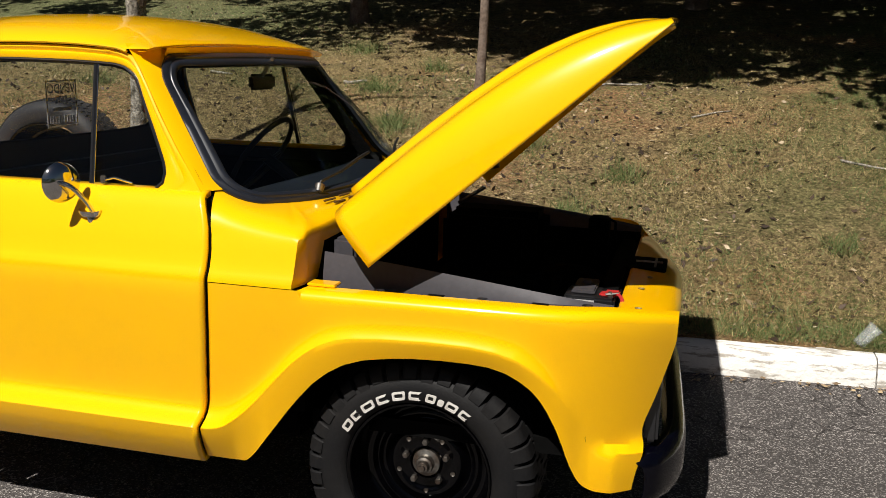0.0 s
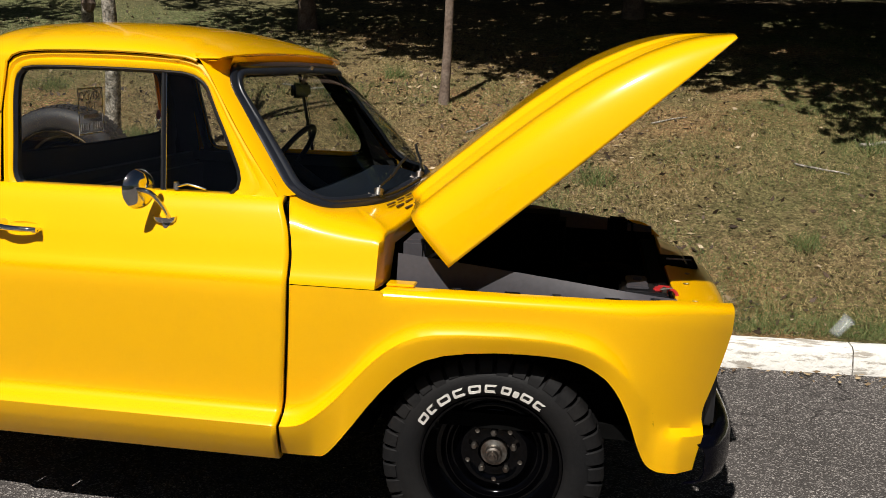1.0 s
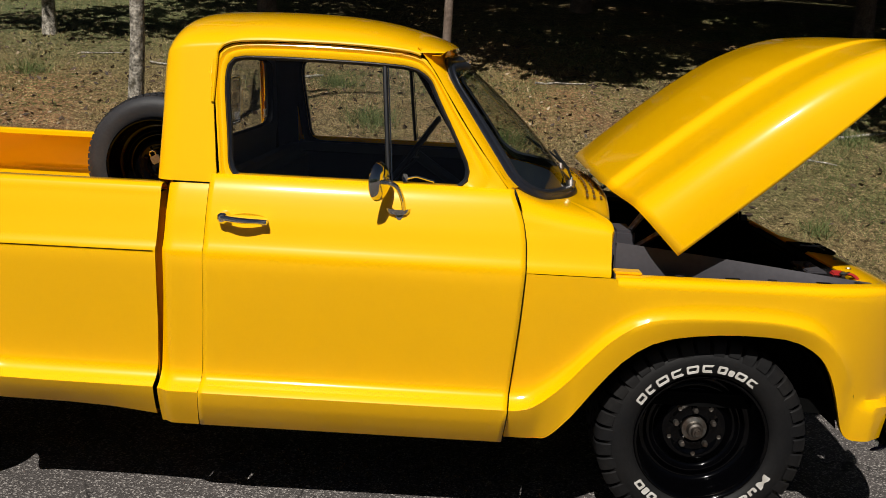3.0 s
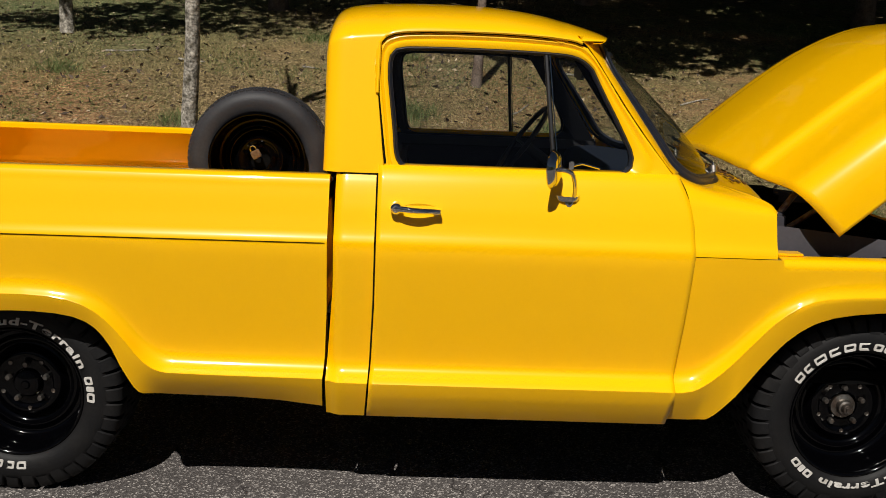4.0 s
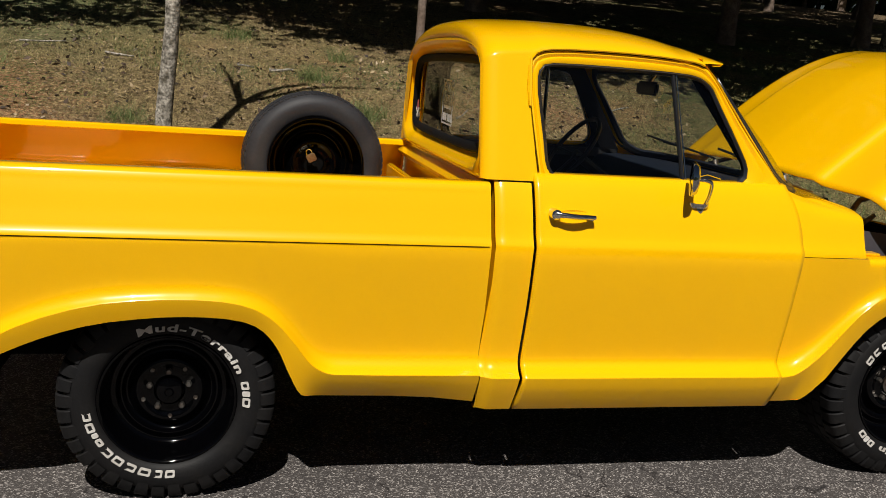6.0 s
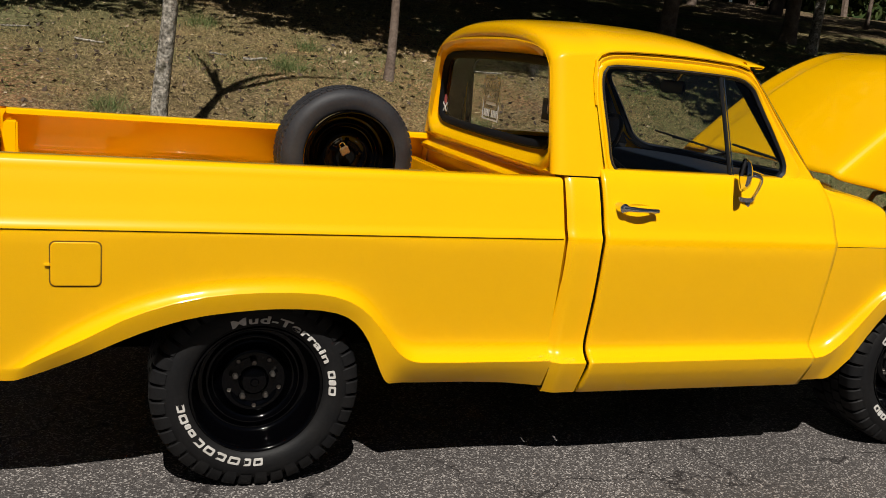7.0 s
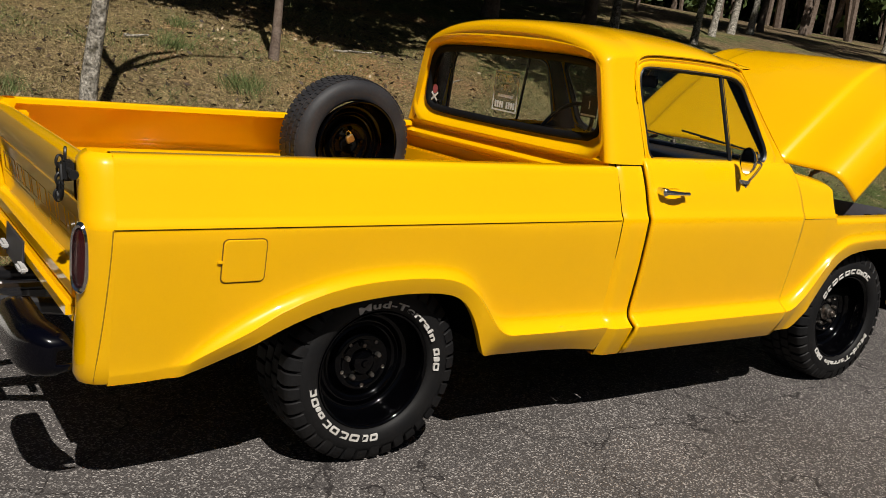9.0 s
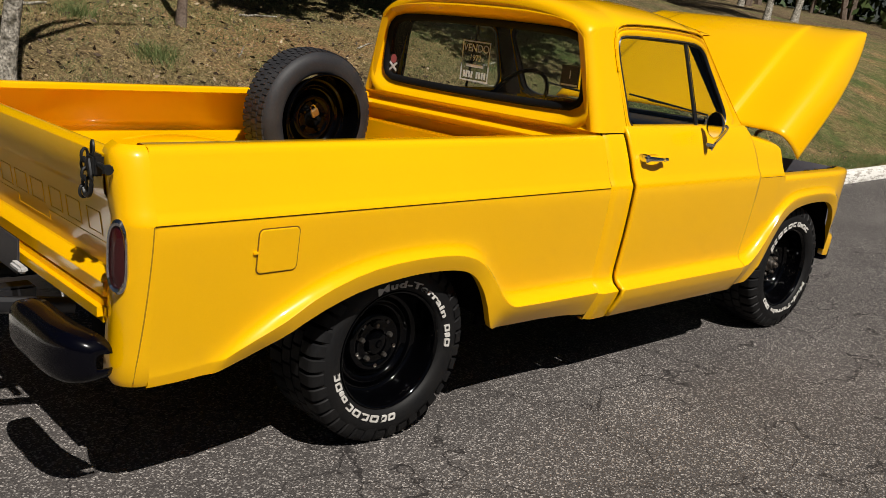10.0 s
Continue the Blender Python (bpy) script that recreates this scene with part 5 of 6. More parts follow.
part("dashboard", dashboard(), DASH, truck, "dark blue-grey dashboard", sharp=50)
wc, tilt = Vector((1.82, 1.20, 1.175)), radians(-35)
wheel_pts = [wc + Vector((-0.195 * math.sin(a) * math.sin(tilt) * 1.0, 0.195 * math.cos(a), 0.195 * math.sin(a) * math.cos(tilt))) for a in (2 * math.pi * k / 40 for k in range(40))]
steering = part("steering_wheel", tube(wheel_pts, 0.012, 8, closed=True), WHEEL_DARK, truck, "thin black steering wheel")
for a in (radians(0), radians(180), radians(270)):
    part("spoke", tube([wc + Vector((0.03, 0, -0.02)), wc + Vector((-0.19 * math.sin(a) * math.sin(tilt), 0.19 * math.cos(a), 0.19 * math.sin(a) * math.cos(tilt)))], 0.007, 6), WHEEL_DARK, steering)
part("column", tube([wc + Vector((0.02, 0, -0.01)), wc + Vector((0.33, 0, -0.22))], 0.025, 10), WHEEL_DARK, steering)
rear_mirror = part("interior_mirror", box(2.00, 2.02, 0.71, 0.92, 1.475, 1.535, 0.012), WHEEL_DARK, truck, "black interior mirror")
part("stalk", tube([(2.015, 0.81, 1.53), (2.06, 0.81, 1.60)], 0.008, 6), STEEL, rear_mirror)

# ---- papers on the rear window ----
def lettered(words, size, m, material, parent, name="writing"):
    c = bpy.data.curves.new(name, "FONT")
    c.body, c.size, c.align_x, c.align_y, c.offset = words, size, "CENTER", "CENTER", size * 0.012
    t = bpy.data.objects.new(name, c)
    me = bpy.data.meshes.new_from_object(t)
    bpy.data.objects.remove(t)
    me.transform(m)
    me.materials.clear()
    me.materials.append(material)
    ob = new(name, me)
    ob.parent = parent
    return ob


REAR = Matrix(((0, 0, -1, 0), (-1, 0, 0, 0), (0, 1, 0, 0), (0, 0, 0, 1)))   # faces -x, reads from behind


def at_rear(y, z, x=1.0925):
    return Matrix.Translation((x, y, z)) @ REAR


sale = thing("sale_notice", "clear for-sale notice with white letters on the rear glass", "notice")
SY = 0.833
part("border", join(box(1.0925, 1.0935, SY - 0.098, SY + 0.098, 1.272, 1.279), box(1.0925, 1.0935, SY - 0.098, SY + 0.098, 1.459, 1.466), box(1.0925, 1.0935, SY - 0.098, SY - 0.091, 1.279, 1.459), box(1.0925, 1.0935, SY + 0.091, SY + 0.098, 1.279, 1.459)), PAPER, sale)
part("sheet", box(1.0940, 1.0945, SY - 0.09, SY + 0.09, 1.28, 1.458), FILM, sale, "clear see-through film").visible_shadow = False
lettered("VENDO", 0.052, at_rear(SY, 1.430), PAPER, sale)
lettered("1972", 0.042, at_rear(SY, 1.384), PAPER, sale)
part("bar", box(1.0925, 1.0935, SY - 0.06, SY + 0.06, 1.340, 1.354), PAPER, sale)
for k in range(9):
    if k != 4:
        part("bar", box(1.0925, 1.0935, SY - 0.081 + k * 0.0182, SY - 0.069 + k * 0.0182, 1.288, 1.320), PAPER, sale)
tag = thing("window_tag", "dark window card with a white figure one on rear glass", "notice")
part("card", box(1.0935, 1.095, 0.17, 0.275, 1.325, 1.42, 0.0), INK, tag)
part("strip", box(1.0925, 1.0933, 0.175, 0.27, 1.33, 1.338), PAPER, tag)
lettered("1", 0.05, at_rear(0.222, 1.378), PAPER, tag)
sticker = thing("sticker", "small pink and white round sticker with crossed bars on glass", "sticker")
part("disc", moved(lathe([(0.0, 0.0), (0.024, 0.0)], 24), pose(1.0872, 1.455, 1.315, 0, 0, 90)), PINK, sticker)
part("crossed_bars", join(moved(box(-0.036, 0.036, -0.0006, 0.0006, -0.006, 0.006), pose(1.0868, 1.455, 1.275, 0, 0, 90) @ pose(0, 0, 0, 0, 35, 0)), moved(box(-0.036, 0.036, -0.0005, 0.0005, -0.006, 0.006), pose(1.0858, 1.455, 1.275, 0, 0, 90) @ pose(0, 0, 0, 0, -35, 0))), PAPER, sticker)

# ---- spare wheel in the bed ----
spare = thing("spare_wheel", "spare wheel with a padlocked black rim standing in the truck bed", "wheel")


def spare_tyre():
    prof = [(0.222, 0.02), (0.226, -0.005), (0.236, -0.014), (0.262, -0.02), (0.29, -0.02), (0.312, -0.01), (0.326, 0.004), (0.334, 0.02), (0.339, 0.06), (0.340, 0.09), (0.339, 0.12), (0.334, 0.16), (0.326, 0.176), (0.30, 0.19), (0.26, 0.19), (0.23, 0.18), (0.222, 0.15)]
    return lathe(smoothed(prof, 1), 96)


def spare_block(y0, y1):
    h = 0.36 * 2 * math.pi / 66
    rr = 0.3375 if y0 < 0.02 or y1 > 0.16 else 0.3425
    rows = [[(r * math.cos(e * h), y, r * math.sin(e * h)) for r, y in ((0.325, y0), (rr, y0), (rr + 0.002, y1), (0.325, y1))] for e in (-1, 1)]
    b = sheet(rows)
    cap(b, rows[0])
    cap(b, rows[-1][::-1])
    return finish(b, spare_rubber, "tread_block", 30)


base = Matrix.Translation((0.585, 1.385, 1.0)) @ Matrix.Rotation(radians(3), 4, "Z")
spare_rubber = material("spare_rubber", (0.02, 0.02, 0.0235), 0.55, spec=0.3, grain=0.15, grain_size=90, tint=(0.038, 0.037, 0.04), patch_size=6, bump=0.15, bump_size=160)
spare_tyre_ob = part("tyre", moved(spare_tyre(), base), spare_rubber, spare, sharp=30)
for y0, y1, da in ((0.012, 0.045, 0), (0.052, 0.085, 0.5), (0.095, 0.128, 0), (0.135, 0.168, 0.5)):
    block = spare_block(y0, y1)
    for k in range(66):
        ob = new("tread_block", block)
        ob.parent = spare_tyre_ob
        ob.matrix_basis = base @ Matrix.Rotation(-2 * math.pi * (k + da) / 66, 4, "Y")
part("rim", moved(rim_mesh(), base), material("spare_rim_black", (0.001, 0.001, 0.0013), 0.1, spec=0.08, coat=0.12, coat_rough=0.05, bump=0.03, bump_size=40), spare, "gloss black pressed steel rim", sharp=35)
part("bracket", moved(join(box(-0.05, 0.05, 0.085, 0.10, -0.36, 0.03, 0.004), tube([(0, 0.0, 0.0), (0, 0.1, 0.0)], 0.012, 8)), base), BLACK, spare)
part("hub_plate", moved(lathe([(0.0, 0.066), (0.058, 0.066), (0.06, 0.07)], 24), base), BLACK, spare)
part("padlock", moved(box(-0.022, 0.022, 0.012, 0.030, 0.012, 0.052, 0.004), base @ Matrix.Rotation(radians(-28), 4, "Y")), BRASS, spare, "pale brass padlock")
part("padlock_bow", moved(tube([(-0.014, 0.02, 0.05), (-0.014, 0.02, 0.066), (-0.007, 0.02, 0.076), (0.007, 0.02, 0.076), (0.014, 0.02, 0.066), (0.014, 0.02, 0.05)], 0.0035, 8), base @ Matrix.Rotation(radians(-28), 4, "Y")), CHROME, spare)
for k in range(5):
    a = 2 * math.pi * k / 5 + 0.2
    part("wheel_nut", moved(nut(0.011, 0.018), base @ Matrix.Translation((0.069 * math.cos(a), 0.056, 0.069 * math.sin(a)))), GLOSS, spare)


# ---- trees, grass and litter ----
def leaf_material(name, dark, pale):
    m = bpy.data.materials.new(name)
    m.use_nodes = True
    n, l = m.node_tree.nodes, m.node_tree.links
    b = n["Principled BSDF"]
    b.inputs["Roughness"].default_value = 0.6
    b.inputs["Specular IOR Level"].default_value = 0.25
    geo, mix = n.new("ShaderNodeNewGeometry"), n.new("ShaderNodeMix")
    mix.data_type = "RGBA"
    mix.inputs["A"].default_value, mix.inputs["B"].default_value = (*dark, 1), (*pale, 1)
    l.new(geo.outputs["Random Per Island"], mix.inputs["Factor"])
    l.new(mix.outputs["Result"], b.inputs["Base Color"])
    return m


LEAF = leaf_material("tree_leaves", (0.025, 0.05, 0.012), (0.09, 0.12, 0.035))
GRASS = leaf_material("grass_blades", (0.11, 0.095, 0.035), (0.52, 0.405, 0.19))
GREEN = leaf_material("green_grass", (0.06, 0.10, 0.025), (0.21, 0.235, 0.09))
LITTER = leaf_material("fallen_leaves", (0.09, 0.052, 0.028), (0.50, 0.38, 0.23))
PALE_BARK = material("pale_bark", (0.42, 0.385, 0.33), 0.9, spec=0.1, grain=0.85, grain_size=60, tint=(0.09, 0.08, 0.06), patch_size=22, bump=0.9, bump_size=45)
BROWN_BARK = material("brown_bark", (0.2, 0.155, 0.125), 0.9, spec=0.1, grain=0.35, grain_size=50, tint=(0.12, 0.085, 0.065), patch_size=9, bump=0.7, bump_size=60)
rng = np.random.default_rng(7)


def quads(centres, sizes, rng, flat=0.0):
    """One mesh of small leaf-shaped faces round the given centres."""
    n = len(centres)
    u = rng.normal(size=(n, 3))
    u[:, 2] *= 1 - flat
    u /= np.linalg.norm(u, axis=1)[:, None]
    w = rng.normal(size=(n, 3))
    w[:, 2] *= 1 - flat
    w -= (w * u).sum(1)[:, None] * u
    w /= np.linalg.norm(w, axis=1)[:, None]
    s = np.asarray(sizes)[:, None]
    pts = np.stack([centres - u * s, centres + w * s * 0.45 - u * s * 0.1, centres + u * s, centres - w * s * 0.45 - u * s * 0.1], 1).reshape(-1, 3)
    me = bpy.data.meshes.new("leaves")
    me.from_pydata(pts.tolist(), [], np.arange(4 * n).reshape(-1, 4).tolist())
    return me


def mesh_ob(name, me, material, parent=None):
    me.materials.append(material)
    ob = new(name, me)
    ob.parent = parent
    return ob


def crown_points(clumps, density, rng):
    """Points for leaves: clumps of (x, y, z, radius), each broken into small twigs with gaps."""
    out = []
    for x, y, z, r in clumps:
        twigs = int(28 * r * r) + 8
        d = rng.normal(size=(twigs, 3))
        d /= np.linalg.norm(d, axis=1)[:, None]
        c = np.array([x, y, z]) + d * (r * rng.uniform(0.25, 1.0, twigs) ** 0.6)[:, None] * np.array([1, 1, 0.55])
        k = max(4, int(density))
        out.append((c[:, None] + rng.normal(size=(twigs, k, 3)) * np.array([0.16, 0.16, 0.11])).reshape(-1, 3))
    return np.concatenate(out)


def shade_clump(gx, gy, r, h):
    """An unseen clump of crown, h over the ground, placed so its shade falls round (gx, gy)."""
    return gx - 0.19 * h, gy - 0.70 * h, bank(gx, gy) + h, r


def tree(words, base, top, radius, bark, clumps, limbs=(), density=16, size=0.10, knob=None):
    """A tapered, slightly crooked trunk with limbs to its clumps, and a crown of small leaves."""
    ob = thing("tree", words, "tree", "trees on the bank")
    b = Vector((base[0], base[1], bank(base[0], base[1]) - 0.1))
    t = Vector(top)
    pts, radii = [], []
    for k in range(15):
        f = k / 14
        w = 0.05 * math.sin(math.pi * f)
        pts.append(b.lerp(t, f) + Vector((w * noise.noise((base[0] * 3, f * 3, 1)), w * noise.noise((base[1] * 3, f * 3, 4)), 0)))
        radii.append(radius * (1.0 - 0.45 * f + 0.35 * math.exp(-f * 22)) * (1 + 0.06 * noise.noise((f * 25, base[0], 3))))
    part("trunk", tube(pts, radius, 12, taper=radii), bark, ob, sharp=60)
    for lx, ly, lz, lr in limbs:
        e = Vector((lx, ly, lz))
        s = min(pts[6:], key=lambda p: (p - e).length + abs(p.z - e.z + 0.8))
        mid = s.lerp(e, 0.5) + Vector((0.12 * noise.noise((lx, ly, 0)), 0.12, 0.1 * (e - s).length * 0.4))
        path = smoothed([tuple(s), tuple(mid), tuple(e)], 2)
        part("limb", tube(path, lr, 7, taper=[lr * (1 - 0.6 * i / (len(path) - 1)) for i in range(len(path))]), bark, ob, sharp=60)
    if knob:
        part("knot", moved(lathe([(0.0, -0.1), (0.05, -0.07), (0.075, 0.0), (0.05, 0.08), (0.0, 0.1)], 10), Matrix.Translation(knob) @ Matrix.Rotation(radians(90), 4, "X")), BROWN_BARK, ob)
    if clumps:
        c = crown_points(clumps, density, rng)
        mesh_ob("crown", quads(c, rng.uniform(0.7, 1.3, len(c)) * size, rng), LEAF, ob)
    return ob


# slim trees on the bank beside the truck
tree("slim pale-barked tree forking above the sunlit grass bank", (-0.27, 3.48), (-0.16, 3.30, 3.2), 0.062, PALE_BARK,
     [(-0.9, 3.5, 7.6, 0.8), (0.6, 3.3, 7.8, 0.8)], [(0.25, 3.15, 4.2, 0.045), (-0.35, 3.05, 4.3, 0.04), (0.75, 3.0, 4.5, 0.032), (-0.6, 3.1, 4.9, 0.028)], 8)
tree("slim brown sapling trunk on the grass bank", (1.83, 5.45), (1.96, 5.52, 5.2), 0.043, BROWN_BARK,
     [shade_clump(2.6, 7.4, 0.9, 3.0), shade_clump(3.4, 6.9, 0.9, 3.0)], [(2.1, 5.4, 4.4, 0.03), (1.8, 5.2, 4.8, 0.03)], 16)
tree("slim pale tree with a dark burl on the grass bank", (-2.3, 6.75), (-2.45, 6.7, 5.0), 0.065, PALE_BARK,
     [shade_clump(-2.9, 7.4, 0.75, 3.0), shade_clump(-2.0, 7.3, 0.65, 3.0), shade_clump(-1.3, 7.4, 0.6, 3.2), shade_clump(-2.3, 7.7, 0.8, 3.6), shade_clump(-0.9, 7.7, 0.7, 3.6)],
     [(-2.9, 5.0, 4.4, 0.03), (-1.9, 4.9, 4.6, 0.03)], 13, knob=(-2.25, 6.68, 2.05))
tree("dark-trunked tree with a dense shading crown", (-0.45, 8.7), (-0.5, 8.4, 5.6), 0.11, BROWN_BARK,
     [shade_clump(0.9, 8.7, 0.8, 3.4), shade_clump(0.2, 9.6, 1.0, 3.8), shade_clump(1.5, 9.6, 1.2, 4.0), shade_clump(0.6, 11.2, 1.4, 4.6), shade_clump(2.0, 11.6, 1.5, 4.8), shade_clump(-0.6, 10.4, 0.9, 4.2)],
     [(0.2, 7.0, 5.0, 0.05), (-0.6, 7.2, 5.4, 0.05), (0.8, 8.2, 5.8, 0.05)], 17)
def shade_field(x0, x1, y1, y0=6.9, step=0.87, r=0.72, low=3.0, full=0.3):
    """Unseen crown clumps added to shade a stretch of the bank, with gaps that let flecks of sun through."""
    out = []
    for x in span(x0, x1, round((x1 - x0) / step) + 1):
        for y in span(y0, y1, round((y1 - y0) / step) + 1):
            x2, y2 = x + 0.35 * step * noise.noise((x, y, 1)), y + 0.35 * step * noise.noise((x, y, 7))
            if y2 > y0 + (max(0, 1.5 - x2) * 0.9 if y0 == 6.9 else 0) and noise.noise((x * 0.8, y * 0.8, 3)) < full:
                out.append(shade_clump(x2, y2, r, low + (y2 - y0) * 0.24))
    return out


# crowns stay above the view; their clumps are laid out only by the shade wanted
tree("broad dark tree with a dense, unseen crown added for shade", (3.6, 10.4), (3.5, 9.4, 5.8), 0.14, BROWN_BARK,
     [shade_clump(2.3, 7.8, 1.0, 3.2), shade_clump(3.4, 7.0, 0.9, 3.0), shade_clump(4.4, 7.5, 1.1, 3.2), shade_clump(3.0, 9.0, 1.5, 3.8), shade_clump(4.8, 9.2, 1.6, 4.0), shade_clump(3.3, 11.0, 1.8, 4.6), shade_clump(5.2, 11.4, 1.9, 4.8), shade_clump(4.0, 13.4, 2.0, 5.2), shade_clump(2.4, 13.2, 1.6, 5.0)] + shade_field(-0.6, 5.0, 12.5),
     [(2.0, 6.6, 4.6, 0.07), (4.2, 6.2, 4.7, 0.07), (3.0, 8.0, 6.0, 0.06), (4.8, 8.4, 6.2, 0.06)], 19, 0.115)
tree("broad dark tree shading the foot of the bank", (7.2, 9.6), (7.0, 8.6, 5.6), 0.13, BROWN_BARK,
     [shade_clump(5.6, 6.0, 0.8, 3.0), shade_clump(6.6, 5.7, 1.0, 3.1), shade_clump(6.0, 7.4, 1.3, 3.4), shade_clump(7.8, 6.6, 1.4, 3.4), shade_clump(9.2, 7.2, 1.4, 3.6), shade_clump(7.0, 9.2, 1.7, 4.0), shade_clump(8.9, 9.4, 1.7, 4.2), shade_clump(7.4, 11.6, 1.9, 4.8), shade_clump(9.4, 11.8, 1.9, 5.0), shade_clump(8.4, 14.0, 2.1, 5.4), shade_clump(6.2, 13.6, 1.9, 5.2)] + shade_field(5.8, 12.5, 13.5),
     [(5.6, 5.6, 4.4, 0.07), (7.8, 5.4, 4.6, 0.07), (6.4, 7.6, 5.8, 0.06), (8.4, 7.6, 6.2, 0.06)], 19, 0.115)
tree("tall tree with an unseen crown added to shade the upper slope", (4.5, 18.5), (4.4, 16.5, 8.5), 0.17, BROWN_BARK, shade_field(-1.0, 11.0, 25.0, 14.0, 2.1, 1.7, 5.4, 0.5), [(2.0, 13.0, 8.6, 0.08), (7.0, 13.5, 8.8, 0.08), (4.0, 17.0, 9.6, 0.07)], 17, 0.2)
tree("tall tree with an unseen crown added to shade the slope's far end", (16.5, 19.5), (16.2, 17.5, 8.5), 0.17, BROWN_BARK, shade_field(13.0, 24.0, 25.0, 13.0, 2.2, 1.7, 5.4, 0.15), [(14.0, 13.0, 8.6, 0.08), (19.0, 13.5, 8.8, 0.08), (16.0, 17.0, 9.6, 0.07)], 22, 0.13)
tree("slim tree with an open, unseen crown added to shade the green slope", (-5.6, 10.6), (-5.5, 10.0, 6.0), 0.09, BROWN_BARK, shade_field(-7.5, -1.4, 13.0, 6.7, 0.95, 0.7, 3.4, -0.08), [(-5.0, 7.0, 5.4, 0.04), (-3.5, 7.4, 5.8, 0.04), (-6.0, 8.0, 6.0, 0.04)], 16)
for (x, y), lean, r, bark, crown in (((9.9, 9.6), (0.25, 0.1), 0.11, PALE_BARK, 0), ((10.2, 10.6), (0.1, 0), 0.16, BROWN_BARK, 1), ((12.3, 9.9), (0.5, 0.2), 0.09, PALE_BARK, 0), ((14.7, 11.6), (0.5, 0.1), 0.10, PALE_BARK, 1),
                                     ((17.2, 13.2), (0.4, 0), 0.12, PALE_BARK, 1), ((16.8, 16.2), (0.1, 0), 0.07, BROWN_BARK, 0), ((19.5, 14.5), (0.3, 0), 0.12, PALE_BARK, 1), ((21.5, 11.0), (0.9, 0.3), 0.13, PALE_BARK, 0),
                                     ((26.0, 12.6), (1.2, 0.2), 0.14, PALE_BARK, 1), ((23.0, 17.0), (0.3, 0), 0.14, BROWN_BARK, 1), ((30.0, 17.0), (0.6, 0), 0.15, PALE_BARK, 1), ((13.5, 19.0), (0.2, 0), 0.14, BROWN_BARK, 1)):
    z = bank(x, y)
    h = 6.0
    r *= 0.75
    clumps = [(x + 1.6 * math.cos(k * 2.2), y + 1.6 * math.sin(k * 2.2), z + 5.0 + 0.7 * (k % 3), 1.3) for k in range(5)] if crown else [(x + 0.5, y, z + 6.4, 1.1)]
    tree("slender tree in the open wood on the slope", (x, y), (x + lean[0] * 1.6, y + lean[1], z + h), r, bark, clumps, [(c[0], c[1], c[2], r * 0.4) for c in clumps[:3]], 12, 0.13)

# a pale footpath across the top of the slope
path_bm = sheet([[(x, 18.6 + 0.72 * (x - 2) ** 1.0 * 0.9 + w, bank(x, 18.6 + 0.648 * (x - 2) + w) + 0.03) for w in (0, 0.7, 1.4)] for x in span(-14, 30, 45)])
tagged(new("footpath", finish(path_bm, material("pale_path", (0.42, 0.39, 0.35), 0.9, grain=0.15, grain_size=8, tint=(0.3, 0.27, 0.22), patch_size=1.5), "footpath")), "pale bare footpath across the slope", "path", kind="structure")

# the wood behind
wood_trunks, wood_leaves = [], []
for k in range(150):
    x = rng.uniform(-45, 75)
    y = 24 + 0.35 * max(0, x) * rng.uniform(0.2, 1) + abs(rng.normal()) * 9
    z = bank(x, y)
    lean = rng.normal(size=2) * 0.5
    r = rng.uniform(0.07, 0.2)
    wood_trunks.append(tube([(x, y, z - 0.2), (x + lean[0] * 0.5, y + lean[1] * 0.5, z + 4), (x + lean[0], y + lean[1], z + 9)], r, 6, taper=[r, r * 0.8, r * 0.5]))
    wood_leaves += [(x + rng.normal() * 1.6, y + rng.normal() * 1.6, z + rng.uniform(4, 9), rng.uniform(1.4, 2.4)) for _ in range(4)]
    if k % 2:
        wood_leaves += [(x + rng.normal() * 2, y + rng.normal() * 2, z + rng.uniform(0.3, 2.2), rng.uniform(0.7, 1.6))]
tagged(new("wood_trunks", finish(join(*wood_trunks), BROWN_BARK, "wood_trunks")), "thin trunks of the wood behind the slope", "trees", kind="stuff")
c = crown_points(wood_leaves, 7, rng)
tagged(mesh_ob("wood_foliage", quads(c, rng.uniform(0.16, 0.34, len(c)), rng), LEAF), "dense dark foliage of the wood behind", "foliage", kind="stuff")
# undergrowth closing the wood low down
c = np.stack([rng.uniform(-70, 110, 26000), 34 + rng.normal(size=26000) * 3.0, rng.uniform(0, 11, 26000) ** 1.0], 1)
c[:, 1] += 0.28 * np.maximum(c[:, 0], 0)
c[:, 2] += np.array([bank(x, y) for x, y in c[:, :2]])
tagged(mesh_ob("far_thicket", quads(c, rng.uniform(0.3, 0.7, len(c)), rng), LEAF), "dark thicket closing the view behind the wood", "foliage", kind="stuff")
# the wood closes both ends of the slope and the road; -x is unseen, added to darken reflections
ends = []
for x0, x1, y0, y1, count in ((30, 62, 4, 30, 60), (-62, -30, -22, 26, 60)):
    for k in range(count):
        x, y = rng.uniform(x0, x1), rng.uniform(y0, y1)
        z = bank(x, y) if y > kerb_y(x) else 0.0
        r = rng.uniform(0.08, 0.2)
        lean = rng.normal(size=2) * 0.6
        ends.append(tube([(x, y, z - 0.2), (x + lean[0] * 0.5, y + lean[1] * 0.5, z + 4), (x + lean[0], y + lean[1], z + 9)], r, 6, taper=[r, r * 0.8, r * 0.5]))
tagged(new("end_trunks", finish(join(*ends), BROWN_BARK, "end_trunks")), "slender trunks of the wood beyond the slope, those at -x unseen and added", "trees", kind="stuff")
